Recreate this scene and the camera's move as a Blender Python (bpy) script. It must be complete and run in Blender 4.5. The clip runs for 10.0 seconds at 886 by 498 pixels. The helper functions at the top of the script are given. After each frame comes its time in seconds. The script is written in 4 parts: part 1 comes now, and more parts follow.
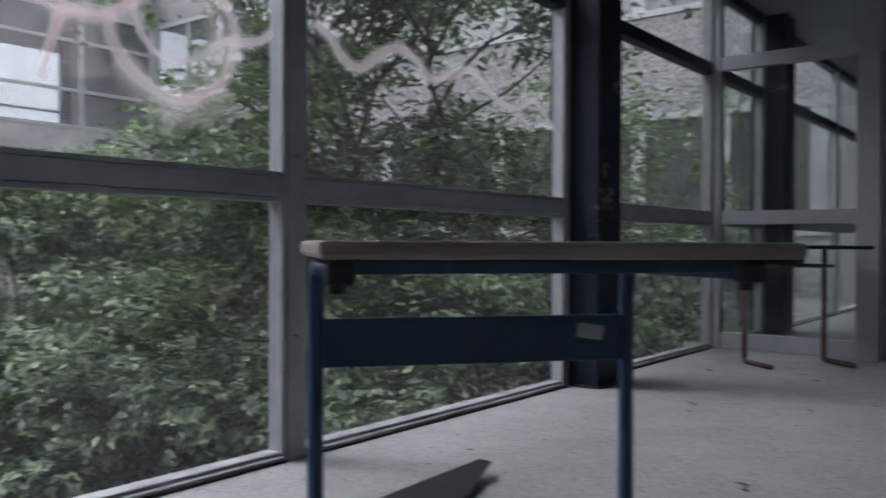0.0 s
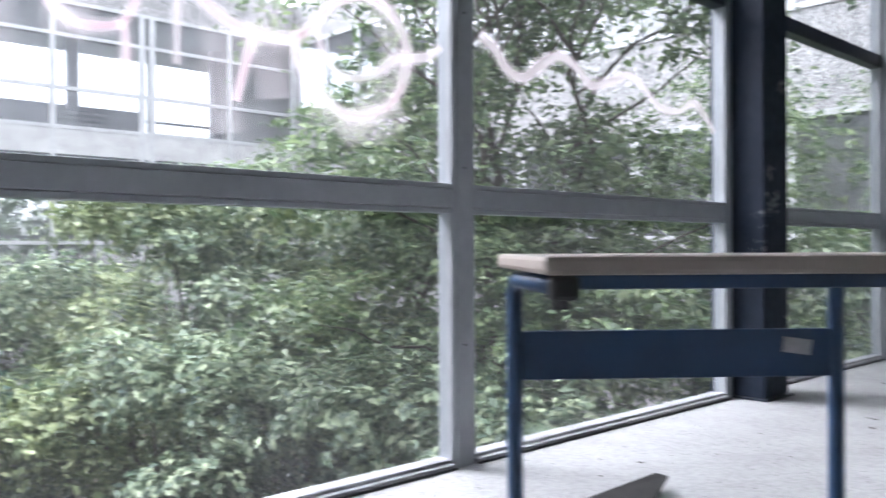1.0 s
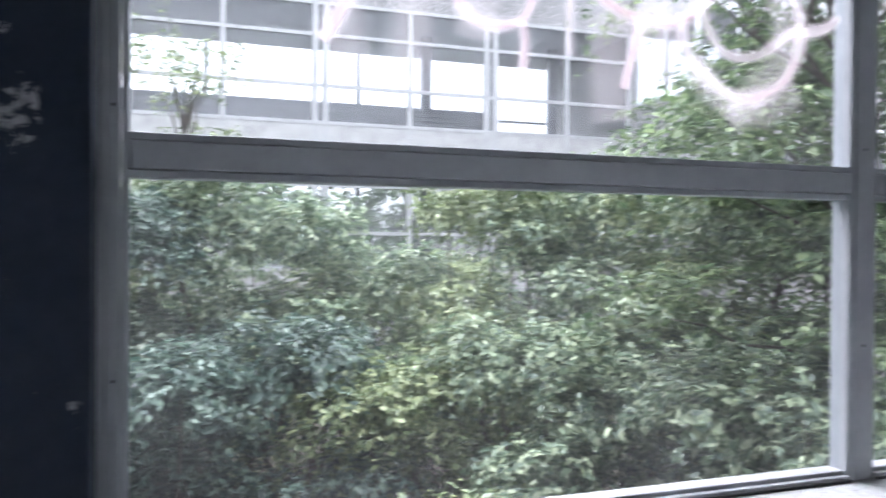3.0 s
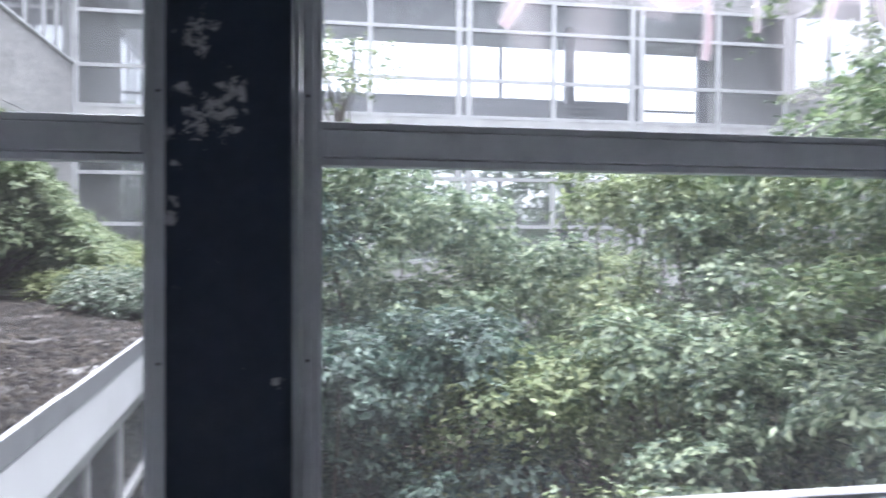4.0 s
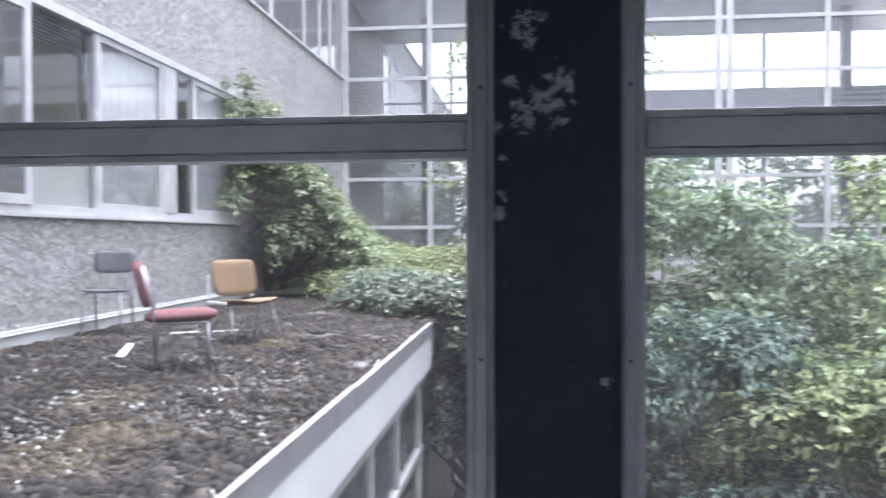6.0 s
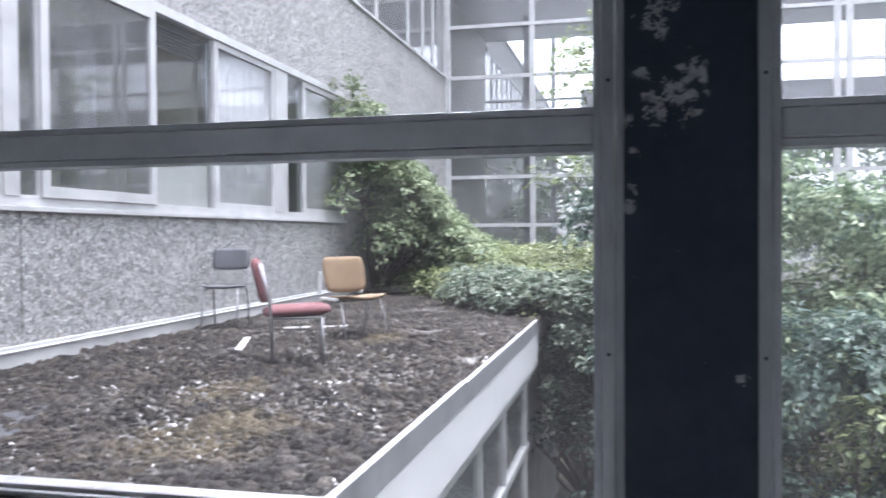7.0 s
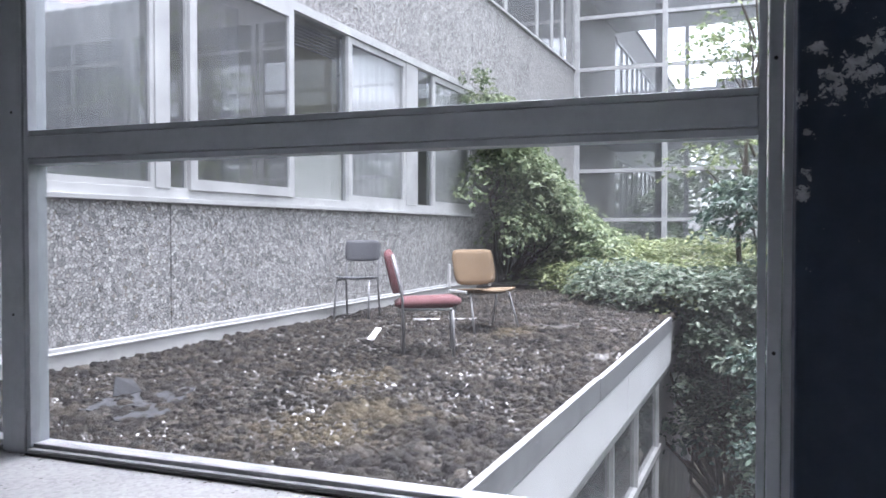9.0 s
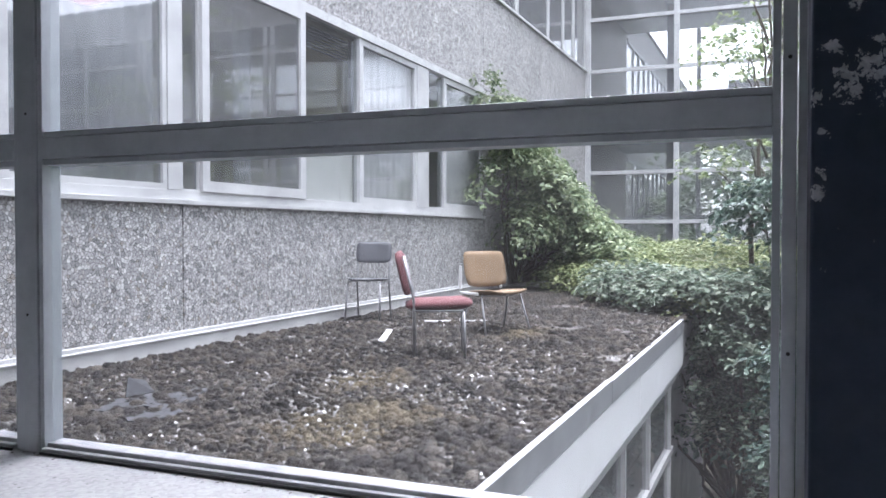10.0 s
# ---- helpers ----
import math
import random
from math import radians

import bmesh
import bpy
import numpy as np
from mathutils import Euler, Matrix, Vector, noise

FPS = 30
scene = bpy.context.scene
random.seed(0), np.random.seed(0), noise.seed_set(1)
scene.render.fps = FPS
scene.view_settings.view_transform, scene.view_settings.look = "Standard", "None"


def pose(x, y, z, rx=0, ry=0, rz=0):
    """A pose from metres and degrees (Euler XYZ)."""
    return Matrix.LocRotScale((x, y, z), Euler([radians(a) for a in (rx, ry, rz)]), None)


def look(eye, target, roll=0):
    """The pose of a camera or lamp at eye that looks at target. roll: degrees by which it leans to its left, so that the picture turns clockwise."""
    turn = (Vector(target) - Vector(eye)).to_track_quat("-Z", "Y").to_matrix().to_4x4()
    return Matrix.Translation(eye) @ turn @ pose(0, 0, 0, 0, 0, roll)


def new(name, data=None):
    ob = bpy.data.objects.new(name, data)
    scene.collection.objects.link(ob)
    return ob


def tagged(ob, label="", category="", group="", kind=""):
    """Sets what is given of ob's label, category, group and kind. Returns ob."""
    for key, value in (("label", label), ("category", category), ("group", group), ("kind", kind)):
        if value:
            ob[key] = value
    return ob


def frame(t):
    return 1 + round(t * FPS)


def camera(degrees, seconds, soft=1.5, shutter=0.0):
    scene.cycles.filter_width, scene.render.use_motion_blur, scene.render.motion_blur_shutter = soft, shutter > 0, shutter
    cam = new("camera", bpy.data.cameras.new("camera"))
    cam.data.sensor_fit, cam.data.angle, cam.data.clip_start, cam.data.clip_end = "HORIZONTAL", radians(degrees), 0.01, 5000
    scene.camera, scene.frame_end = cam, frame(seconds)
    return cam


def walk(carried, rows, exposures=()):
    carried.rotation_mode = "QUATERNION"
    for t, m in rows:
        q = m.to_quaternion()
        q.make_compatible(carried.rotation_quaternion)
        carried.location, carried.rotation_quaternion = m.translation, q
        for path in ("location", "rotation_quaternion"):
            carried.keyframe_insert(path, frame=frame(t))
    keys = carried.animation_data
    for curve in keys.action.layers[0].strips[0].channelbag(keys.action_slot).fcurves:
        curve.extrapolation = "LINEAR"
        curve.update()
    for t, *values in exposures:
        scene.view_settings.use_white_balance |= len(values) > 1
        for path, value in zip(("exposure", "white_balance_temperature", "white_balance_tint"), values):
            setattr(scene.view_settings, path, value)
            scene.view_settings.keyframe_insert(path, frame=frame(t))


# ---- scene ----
# The camera: seconds, eye, then yaw, pitch and lean in degrees.
cam = camera(56.5, 10.0, soft=1.5, shutter=0.9)
ROWS = [
    (0, 2.271, 0.941, 0.752, 38.25, -0.39, 0.25),
    (0.6, 2.212, 0.905, 0.772, 43.77, -0.37, 0.11),
    (1.4, 2.138, 0.790, 0.758, 51.16, 0.35, -0.38),
    (2, 2.116, 0.780, 0.752, 59.06, 0.23, 0.20),
    (2.5, 2.100, 0.749, 0.752, 64.54, -0.12, 0.43),
    (4, 2.056, 0.599, 0.726, 79.27, -0.95, 0.34),
    (4.5, 2.044, 0.555, 0.714, 83.65, -1.00, 0.37),
    (5, 2.024, 0.508, 0.710, 88.24, -1.00, 0.16),
    (5.5, 2.001, 0.456, 0.710, 92.04, -0.90, 0.21),
    (6, 1.974, 0.423, 0.709, 96.18, -0.83, -0.21),
    (7.5, 2.005, 0.335, 0.692, 105.99, -1.04, -0.16),
    (8, 2.005, 0.313, 0.684, 108.58, -1.14, 0.09),
    (8.5, 1.973, 0.303, 0.687, 110.41, -1.27, 0.15),
    (9, 1.962, 0.296, 0.687, 111.71, -1.28, 0.00),
    (9.5, 1.964, 0.294, 0.682, 112.17, -1.24, 0.15),
    (10, 1.962, 0.293, 0.682, 112.46, -1.13, 0.00),
]

def view(x, y, z, yaw, pitch, lean):
    return pose(x, y, z, 90, 0, yaw) @ pose(0, 0, 0, pitch, 0, 0) @ pose(0, 0, 0, 0, 0, lean)


walk(cam, [(r[0], view(*r[1:])) for r in ROWS],
     exposures=[(0.0, 1.46, 6180, 20), (0.1, 1.95, 6150, 19), (0.3, 2.78, 6120, 19), (0.5, 3.04, 6110, 20), (2.5, 2.97, 6040, 21), (5.0, 2.97, 6030, 23), (7.5, 2.94, 6090, 23), (10.0, 2.85, 6080, 22)])

# ---- world and light: a bright overcast sky ----
world = bpy.data.worlds.new("overcast")
scene.world = world
world.use_nodes = True
wn = world.node_tree.nodes
sky = wn.new("ShaderNodeTexSky")
sky.sky_type, sky.sun_disc = "NISHITA", False
sky.sun_elevation, sky.sun_rotation = radians(52), radians(250)
sky.air_density, sky.dust_density = 1.2, 4.0
pale = wn.new("ShaderNodeHueSaturation")
pale.inputs["Saturation"].default_value = 0.12
world.node_tree.links.new(sky.outputs[0], pale.inputs["Color"])
world.node_tree.links.new(pale.outputs[0], wn["Background"].inputs["Color"])
wn["Background"].inputs["Strength"].default_value = 0.15
sun = new("sun", bpy.data.lights.new("sun", "SUN"))
sun.data.energy, sun.data.angle, sun.data.color = 1.2, radians(25), (1.0, 0.97, 0.93)
sun.matrix_basis = look((-2, 6, 30), (-6, 2, 0))

# ---- materials ----


class Nodes:
    """A small helper round a node material."""

    def __init__(self, name):
        self.m = bpy.data.materials.new(name)
        self.m.use_nodes = True
        self.t = self.m.node_tree
        self.b = self.t.nodes["Principled BSDF"]
        self.out = self.t.nodes["Material Output"]

    def add(self, kind, **values):
        n = self.t.nodes.new(kind)
        for k, v in values.items():
            n.inputs[k].default_value = v
        return n

    def link(self, a, b):
        self.t.links.new(a, b)

    def coord(self):
        return self.add("ShaderNodeTexCoord").outputs["Object"]

    def noise(self, scale, detail=4.0, rough=0.55, at=None):
        n = self.add("ShaderNodeTexNoise", Scale=scale, Detail=detail, Roughness=rough)
        self.link(at or self.coord(), n.inputs["Vector"])
        return n.outputs["Fac"]

    def cells(self, scale, feature="F1", at=None):
        n = self.add("ShaderNodeTexVoronoi", Scale=scale)
        n.feature = feature
        self.link(at or self.coord(), n.inputs["Vector"])
        return n

    def ramp(self, fac, stops, constant=False):
        n = self.t.nodes.new("ShaderNodeValToRGB")
        n.color_ramp.interpolation = "CONSTANT" if constant else "LINEAR"
        e = n.color_ramp.elements
        while len(e) < len(stops):
            e.new(0.5)
        for k, (p, c) in enumerate(stops):
            e[k].position = p
            e[k].color = (*c, 1) if len(c) == 3 else c
        self.link(fac, n.inputs[0])
        return n.outputs["Color"]

    def mix(self, fac, a, b, mode="MIX"):
        n = self.t.nodes.new("ShaderNodeMix")
        n.data_type, n.blend_type = "RGBA", mode
        for sock, val in ((n.inputs["Factor"], fac), (n.inputs[6], a), (n.inputs[7], b)):
            if isinstance(val, bpy.types.NodeSocket):
                self.link(val, sock)
            elif isinstance(val, (int, float)):
                sock.default_value = val
            else:
                sock.default_value = (*val, 1)
        return n.outputs[2]

    def bump(self, height, strength=0.3, distance=0.01):
        n = self.add("ShaderNodeBump", Strength=strength, Distance=distance)
        self.link(height, n.inputs["Height"])
        self.link(n.outputs[0], self.b.inputs["Normal"])

    def base(self, c):
        if isinstance(c, bpy.types.NodeSocket):
            self.link(c, self.b.inputs["Base Color"])
        else:
            self.b.inputs["Base Color"].default_value = (*c, 1)

    def rough(self, r):
        if isinstance(r, bpy.types.NodeSocket):
            self.link(r, self.b.inputs["Roughness"])
        else:
            self.b.inputs["Roughness"].default_value = r


def g(v):
    return (v, v, v)


def plain(name, color, rough=0.5, metal=0.0, vary=0.15, scale=6.0, bump=0.08, fine=180.0):
    n = Nodes(name)
    dark = tuple(c * (1 - vary) for c in color)
    lite = tuple(min(1.0, c * (1 + vary)) for c in color)
    c = n.ramp(n.noise(scale, 6, 0.65), [(0.3, dark), (0.7, lite)])
    n.base(c)
    n.rough(rough)
    n.b.inputs["Metallic"].default_value = metal
    n.bump(n.noise(fine, 3), bump, 0.002)
    return n.m


def make_aluminium():
    n = Nodes("anodised aluminium")
    streak = n.add("ShaderNodeMapping")
    streak.inputs["Scale"].default_value = (3, 2.2, 2.2)
    n.link(n.coord(), streak.inputs["Vector"])
    wear = n.noise(5.0, 8, 0.7, streak.outputs[0])
    c = n.ramp(wear, [(0.25, (0.31, 0.332, 0.350)), (0.55, (0.37, 0.394, 0.414)), (0.8, (0.41, 0.434, 0.455))])
    spots = n.ramp(n.noise(38, 5, 0.8), [(0.70, g(0)), (0.78, g(1))])
    n.base(n.mix(spots, c, (0.13, 0.125, 0.12)))
    n.b.inputs["Metallic"].default_value = 0.25
    n.rough(0.45)
    n.bump(n.noise(300, 2), 0.05, 0.001)
    return n.m


# where the paint has come off: height and offset across the column, size
PATCHES = [(0.100, 0.990, 0.15), (0.135, 1.03, 0.12), (0.080, 0.965, 0.09), (0.075, 1.16, 0.11), (0.03, 1.04, 0.05), (0.015, 0.945, 0.06), (0.012, 0.80, 0.05), (0.012, 0.76, 0.045), (0.02, 0.875, 0.04), (0.20, 1.62, 0.12), (0.04, 2.1, 0.15), (0.235, 0.40, 0.04)]


def make_peeling():
    """Blue-black paint, flaked off in patches to grey-white primer."""
    n = Nodes("peeling blue-black paint")
    fleck = n.noise(34.0, 9, 0.72)
    zone = n.noise(1.1, 2, 0.5)
    def math_(kind, a, b, c=0.0):
        k = n.t.nodes.new("ShaderNodeMath")
        k.operation = kind
        for sock, val in zip(k.inputs, (a, b, c)):
            if isinstance(val, bpy.types.NodeSocket):
                n.link(val, sock)
            else:
                sock.default_value = val
        return k.outputs[0]

    worn = math_("MULTIPLY", zone, 0.20)
    here = n.coord()
    for y, z, r in PATCHES:
        flat = n.add("ShaderNodeVectorMath")
        flat.operation = "MULTIPLY"
        n.link(here, flat.inputs[0])
        flat.inputs[1].default_value = (0.25, 1, 1)
        d = n.add("ShaderNodeVectorMath")
        d.operation = "DISTANCE"
        n.link(flat.outputs[0], d.inputs[0])
        d.inputs[1].default_value = (0.05, y, z)
        near = math_("SUBTRACT", 1.0, math_("DIVIDE", d.outputs["Value"], r))
        worn = math_("MAXIMUM", worn, math_("MULTIPLY", near, 0.36))
    flake = n.ramp(math_("ADD", fleck, worn), [(0.79, g(0)), (0.80, g(1))])
    paint = n.ramp(n.noise(24, 6, 0.6), [(0.3, (0.006, 0.0135, 0.028)), (0.75, (0.011, 0.021, 0.040))])
    primer = n.ramp(n.noise(40, 5, 0.6), [(0.3, (0.13, 0.135, 0.145)), (0.7, (0.30, 0.31, 0.32))])
    n.base(n.mix(flake, paint, primer))
    n.rough(n.ramp(n.noise(14, 4), [(0.3, g(0.5)), (0.7, g(0.7))]))
    n.b.inputs["Specular IOR Level"].default_value = 0.35
    n.bump(flake, 0.4, 0.002)
    return n.m


def make_terrazzo():
    n = Nodes("worn pale terrazzo")
    a = n.cells(85)
    chips = n.ramp(a.outputs["Color"], [(0.0, g(0.28)), (0.25, g(0.33)), (0.6, g(0.39)), (0.85, g(0.29))])
    dark = n.cells(60)
    stone = n.ramp(dark.outputs["Color"], [(0.0, g(1)), (0.16, g(0))], constant=True)
    near = n.ramp(dark.outputs["Distance"], [(0.30, g(1)), (0.36, g(0))])
    spot = n.mix(1.0, stone, near, "MULTIPLY")
    c = n.mix(spot, chips, (0.13, 0.13, 0.13))
    dirt = n.ramp(n.noise(1.7, 8, 0.7), [(0.35, g(0.80)), (0.7, g(1.0))])
    n.base(n.mix(1.0, c, dirt, "MULTIPLY"))
    n.rough(n.ramp(n.noise(3, 5), [(0.3, g(0.55)), (0.7, g(0.8))]))
    n.bump(n.noise(60, 4), 0.12, 0.002)
    return n.m


def make_pebbledash():
    n = Nodes("exposed aggregate concrete")
    a = n.cells(33)
    stone = n.ramp(a.outputs["Color"], [(0.0, (0.13, 0.13, 0.135)), (0.25, (0.30, 0.30, 0.30)), (0.5, (0.47, 0.465, 0.46)),
                                        (0.72, (0.72, 0.71, 0.70)), (0.9, (0.28, 0.25, 0.22))])
    edge = n.ramp(n.cells(33, "DISTANCE_TO_EDGE").outputs["Distance"], [(0.02, g(0.30)), (0.14, g(1.0))])
    c = n.mix(1.0, stone, edge, "MULTIPLY")
    weather = n.ramp(n.noise(0.9, 7, 0.65), [(0.3, g(0.72)), (0.7, g(0.93))])
    n.base(n.mix(1.0, c, weather, "MULTIPLY"))
    n.rough(0.85)
    n.bump(a.outputs["Distance"], -0.9, 0.015)
    return n.m


def make_roof_ground():
    n = Nodes("mossy gravel")
    a = n.cells(34)
    gravel = n.ramp(a.outputs["Color"], [(0.0, (0.025, 0.023, 0.021)), (0.35, (0.06, 0.056, 0.052)), (0.65, (0.115, 0.11, 0.105)), (0.88, (0.30, 0.295, 0.29))])
    moss = n.ramp(n.noise(30, 8, 0.75), [(0.3, (0.014, 0.011, 0.008)), (0.55, (0.042, 0.032, 0.019)), (0.75, (0.085, 0.064, 0.032))])
    where = n.ramp(n.noise(2.6, 9, 0.72), [(0.42, g(0)), (0.56, g(1))])
    c = n.mix(where, gravel, moss)
    grey = n.ramp(n.noise(0.55, 6, 0.6), [(0.50, g(0)), (0.66, g(1))])
    n.base(n.mix(grey, c, n.mix(0.6, gravel, moss)))
    n.rough(0.95)
    n.bump(n.noise(55, 8, 0.8), 0.9, 0.03)
    return n.m


def patch_factor(n, x, y, rx, ry, soft=0.35):
    """1 inside a ragged oval patch on the roof, 0 outside."""
    shift = n.add("ShaderNodeVectorMath")
    shift.operation = "SUBTRACT"
    n.link(n.coord(), shift.inputs[0])
    shift.inputs[1].default_value = (x, y, 0)
    scale = n.add("ShaderNodeVectorMath")
    scale.operation = "MULTIPLY"
    n.link(shift.outputs[0], scale.inputs[0])
    scale.inputs[1].default_value = (1 / rx, 1 / ry, 0)
    far = n.add("ShaderNodeVectorMath")
    far.operation = "LENGTH"
    n.link(scale.outputs[0], far.inputs[0])
    add = n.t.nodes.new("ShaderNodeMath")
    add.operation = "ADD"
    n.link(far.outputs["Value"], add.inputs[0])
    n.link(n.noise(3.5, 7, 0.75), add.inputs[1])
    return n.ramp(add.outputs[0], [(0.0, g(1)), (0.68, g(1)), (min(1.0, 0.68 + soft), g(0))])


def make_moss():
    n = Nodes("brown moss")
    i = n.add("ShaderNodeNewGeometry").outputs["Random Per Island"]
    c = n.ramp(i, [(0.0, (0.012, 0.011, 0.011)), (0.35, (0.042, 0.035, 0.030)), (0.6, (0.088, 0.072, 0.056)), (0.8, (0.022, 0.021, 0.020)), (1.0, (0.14, 0.122, 0.102))])
    d = n.ramp(n.noise(70, 6, 0.8), [(0.3, g(0.45)), (0.7, g(1.25))])
    gold = n.ramp(i, [(0.0, (0.045, 0.036, 0.022)), (0.6, (0.125, 0.100, 0.060)), (1.0, (0.18, 0.15, 0.095))])
    for x, y, rx, ry in ((-1.55, -1.62, 1.5, 0.95), (-2.6, -2.1, 0.9, 0.6), (-5.2, -1.9, 1.1, 0.5)):
        c = n.mix(patch_factor(n, x, y, rx, ry), c, gold)
    patch = n.ramp(n.noise(2.4, 7, 0.75), [(0.36, g(0.38)), (0.5, g(1.0)), (0.66, g(1.35))])
    c = n.mix(1.0, c, patch, "MULTIPLY")
    n.base(n.mix(1.0, c, d, "MULTIPLY"))
    n.rough(1.0)
    n.bump(n.noise(120, 6, 0.8), 1.0, 0.02)
    return n.m


def make_pebbles():
    n = Nodes("gravel pebbles")
    i = n.add("ShaderNodeNewGeometry").outputs["Random Per Island"]
    n.base(n.ramp(i, [(0.0, g(0.04)), (0.4, (0.10, 0.097, 0.095)), (0.65, (0.20, 0.195, 0.19)), (0.90, (0.33, 0.325, 0.32)), (1.0, g(0.55))]))
    n.rough(0.8)
    return n.m


def make_leaf(name, dark, mid, lite):
    n = Nodes(name)
    i = n.add("ShaderNodeNewGeometry").outputs["Random Per Island"]
    c = n.ramp(i, [(0.0, dark), (0.5, mid), (0.88, lite), (1.0, tuple(v * 1.25 for v in lite))])
    big = n.ramp(n.noise(0.8, 3), [(0.35, g(0.8)), (0.65, g(1.15))])
    c = n.mix(1.0, c, big, "MULTIPLY")
    n.base(c)
    n.rough(0.55)
    tr = n.add("ShaderNodeBsdfTranslucent")
    n.link(c, tr.inputs["Color"])
    mx = n.add("ShaderNodeMixShader", Fac=0.38)
    n.link(n.b.outputs[0], mx.inputs[1])
    n.link(tr.outputs[0], mx.inputs[2])
    n.link(mx.outputs[0], n.out.inputs["Surface"])
    return n.m


def make_glass(name, dust_haze=0.03, tint=(0.93, 0.96, 0.96), gloss=1.0, mirror=0.022):
    """Clear glazing: see-through, with a Fresnel gloss and a thin dusty film, which in far panes also stands in for
    reflected sky.
    """
    n = Nodes(name)
    clear = n.add("ShaderNodeBsdfTransparent", Color=(*tint, 1))
    shine = n.add("ShaderNodeBsdfGlossy", Roughness=0.0, Color=(gloss, gloss, gloss, 1))
    f = n.add("ShaderNodeLayerWeight", Blend=0.5)
    power = n.t.nodes.new("ShaderNodeMath")
    power.operation = "POWER"
    power.inputs[1].default_value = 5.0
    n.link(f.outputs["Facing"], power.inputs[0])
    lift = n.t.nodes.new("ShaderNodeMath")
    lift.operation = "MULTIPLY_ADD"
    lift.inputs[1].default_value, lift.inputs[2].default_value = 0.9, mirror
    n.link(power.outputs[0], lift.inputs[0])
    a = n.add("ShaderNodeMixShader")
    n.link(lift.outputs[0], a.inputs[0])
    n.link(clear.outputs[0], a.inputs[1])
    n.link(shine.outputs[0], a.inputs[2])
    front = n.add("ShaderNodeBsdfDiffuse", Color=(0.62, 0.63, 0.65, 1))
    through_ = n.add("ShaderNodeBsdfTranslucent", Color=(0.66, 0.67, 0.69, 1))
    film = n.add("ShaderNodeMixShader", Fac=0.6)
    n.link(front.outputs[0], film.inputs[1])
    n.link(through_.outputs[0], film.inputs[2])
    amount = n.ramp(n.noise(2.2, 8, 0.7), [(0.3, g(dust_haze * 0.4)), (0.75, g(dust_haze * 1.8))])
    b = n.add("ShaderNodeMixShader")
    n.link(amount, b.inputs[0])
    n.link(a.outputs[0], b.inputs[1])
    n.link(film.outputs[0], b.inputs[2])
    n.link(b.outputs[0], n.out.inputs["Surface"])
    return n.m


def make_spray(name, color, density):
    n = Nodes(name)
    clear = n.add("ShaderNodeBsdfTransparent")
    paint = n.add("ShaderNodeBsdfDiffuse", Color=(*color, 1))
    glow = n.add("ShaderNodeBsdfTranslucent", Color=(*color, 1))
    p = n.add("ShaderNodeMixShader", Fac=0.6)
    n.link(paint.outputs[0], p.inputs[1])
    n.link(glow.outputs[0], p.inputs[2])
    u = n.add("ShaderNodeUVMap").outputs[0]
    sep = n.add("ShaderNodeSeparateXYZ")
    n.link(u, sep.inputs[0])
    across = n.ramp(sep.outputs["Y"], [(0.0, g(0)), (0.3, g(0.9)), (0.7, g(1)), (1.0, g(0))])
    mott = n.ramp(n.noise(3, 3, 0.5), [(0.25, g(density * 0.7)), (0.75, g(density))])
    fac = n.mix(1.0, across, mott, "MULTIPLY")
    m = n.add("ShaderNodeMixShader")
    n.link(fac, m.inputs[0])
    n.link(clear.outputs[0], m.inputs[1])
    n.link(p.outputs[0], m.inputs[2])
    n.link(m.outputs[0], n.out.inputs["Surface"])
    return n.m


ALU = make_aluminium()
WHITE_FRAME = plain("white window paint", (0.40, 0.405, 0.405), 0.5, 0, 0.2, 4.0, 0.05)
SILL = plain("worn pale metal sill", (0.30, 0.305, 0.318), 0.45, 0.1, 0.35, 7.0, 0.1)
PEEL = make_peeling()
DARK_STEEL = plain("dark steel paint", (0.015, 0.022, 0.036), 0.45, 0, 0.3, 8.0, 0.08)
GASKET = plain("black rubber gasket", (0.02, 0.02, 0.022), 0.7, 0, 0.2)
TERRAZZO = make_terrazzo()
AGGREGATE = make_pebbledash()
ROOF = make_roof_ground()
MOSS = make_moss()
PEBBLE = make_pebbles()
FLAKE = plain("pale lichen", (0.36, 0.36, 0.35), 0.9, 0, 0.3, 20.0, 0.2)
GLASS = make_glass("dusty window glass", 0.013)
GLASS_LOW = make_glass("dusty lower window glass", 0.012)
# In these three far panes the film also paints in pale reflected sky.
GLASS_FAR = make_glass("far window glass", 0.14, (0.66, 0.68, 0.69), 1.0)
GLASS_PALE = make_glass("window glass filmed with pale reflected sky", 0.13, (0.6, 0.62, 0.63), 1.0, 0.12)
GLASS_CURTAIN = make_glass("curtained window glass filmed with reflected sky", 0.12, (0.85, 0.86, 0.86), 1.0, 0.07)
PLASTER = plain("pale plaster", (0.74, 0.74, 0.73), 0.9, 0, 0.06, 2.0, 0.1, 60)
CEIL = plain("grey ceiling boards", (0.34, 0.35, 0.37), 0.85, 0, 0.08, 2.0, 0.1, 40)
ROOM = plain("dull room wall", (0.30, 0.29, 0.26), 0.9, 0, 0.1, 2.0)
YELLOW_WALL = plain("faded olive-yellow wall paint", (0.36, 0.34, 0.22), 0.9, 0, 0.08, 2.0)
CURTAIN = plain("thin white curtain cloth", (0.60, 0.605, 0.615), 0.9, 0, 0.08, 12.0)
CONCRETE = plain("weathered concrete", (0.42, 0.42, 0.41), 0.9, 0, 0.22, 2.5, 0.25, 40)
FASCIA = plain("white painted fascia board", (0.58, 0.59, 0.60), 0.55, 0, 0.10, 2.2, 0.06)
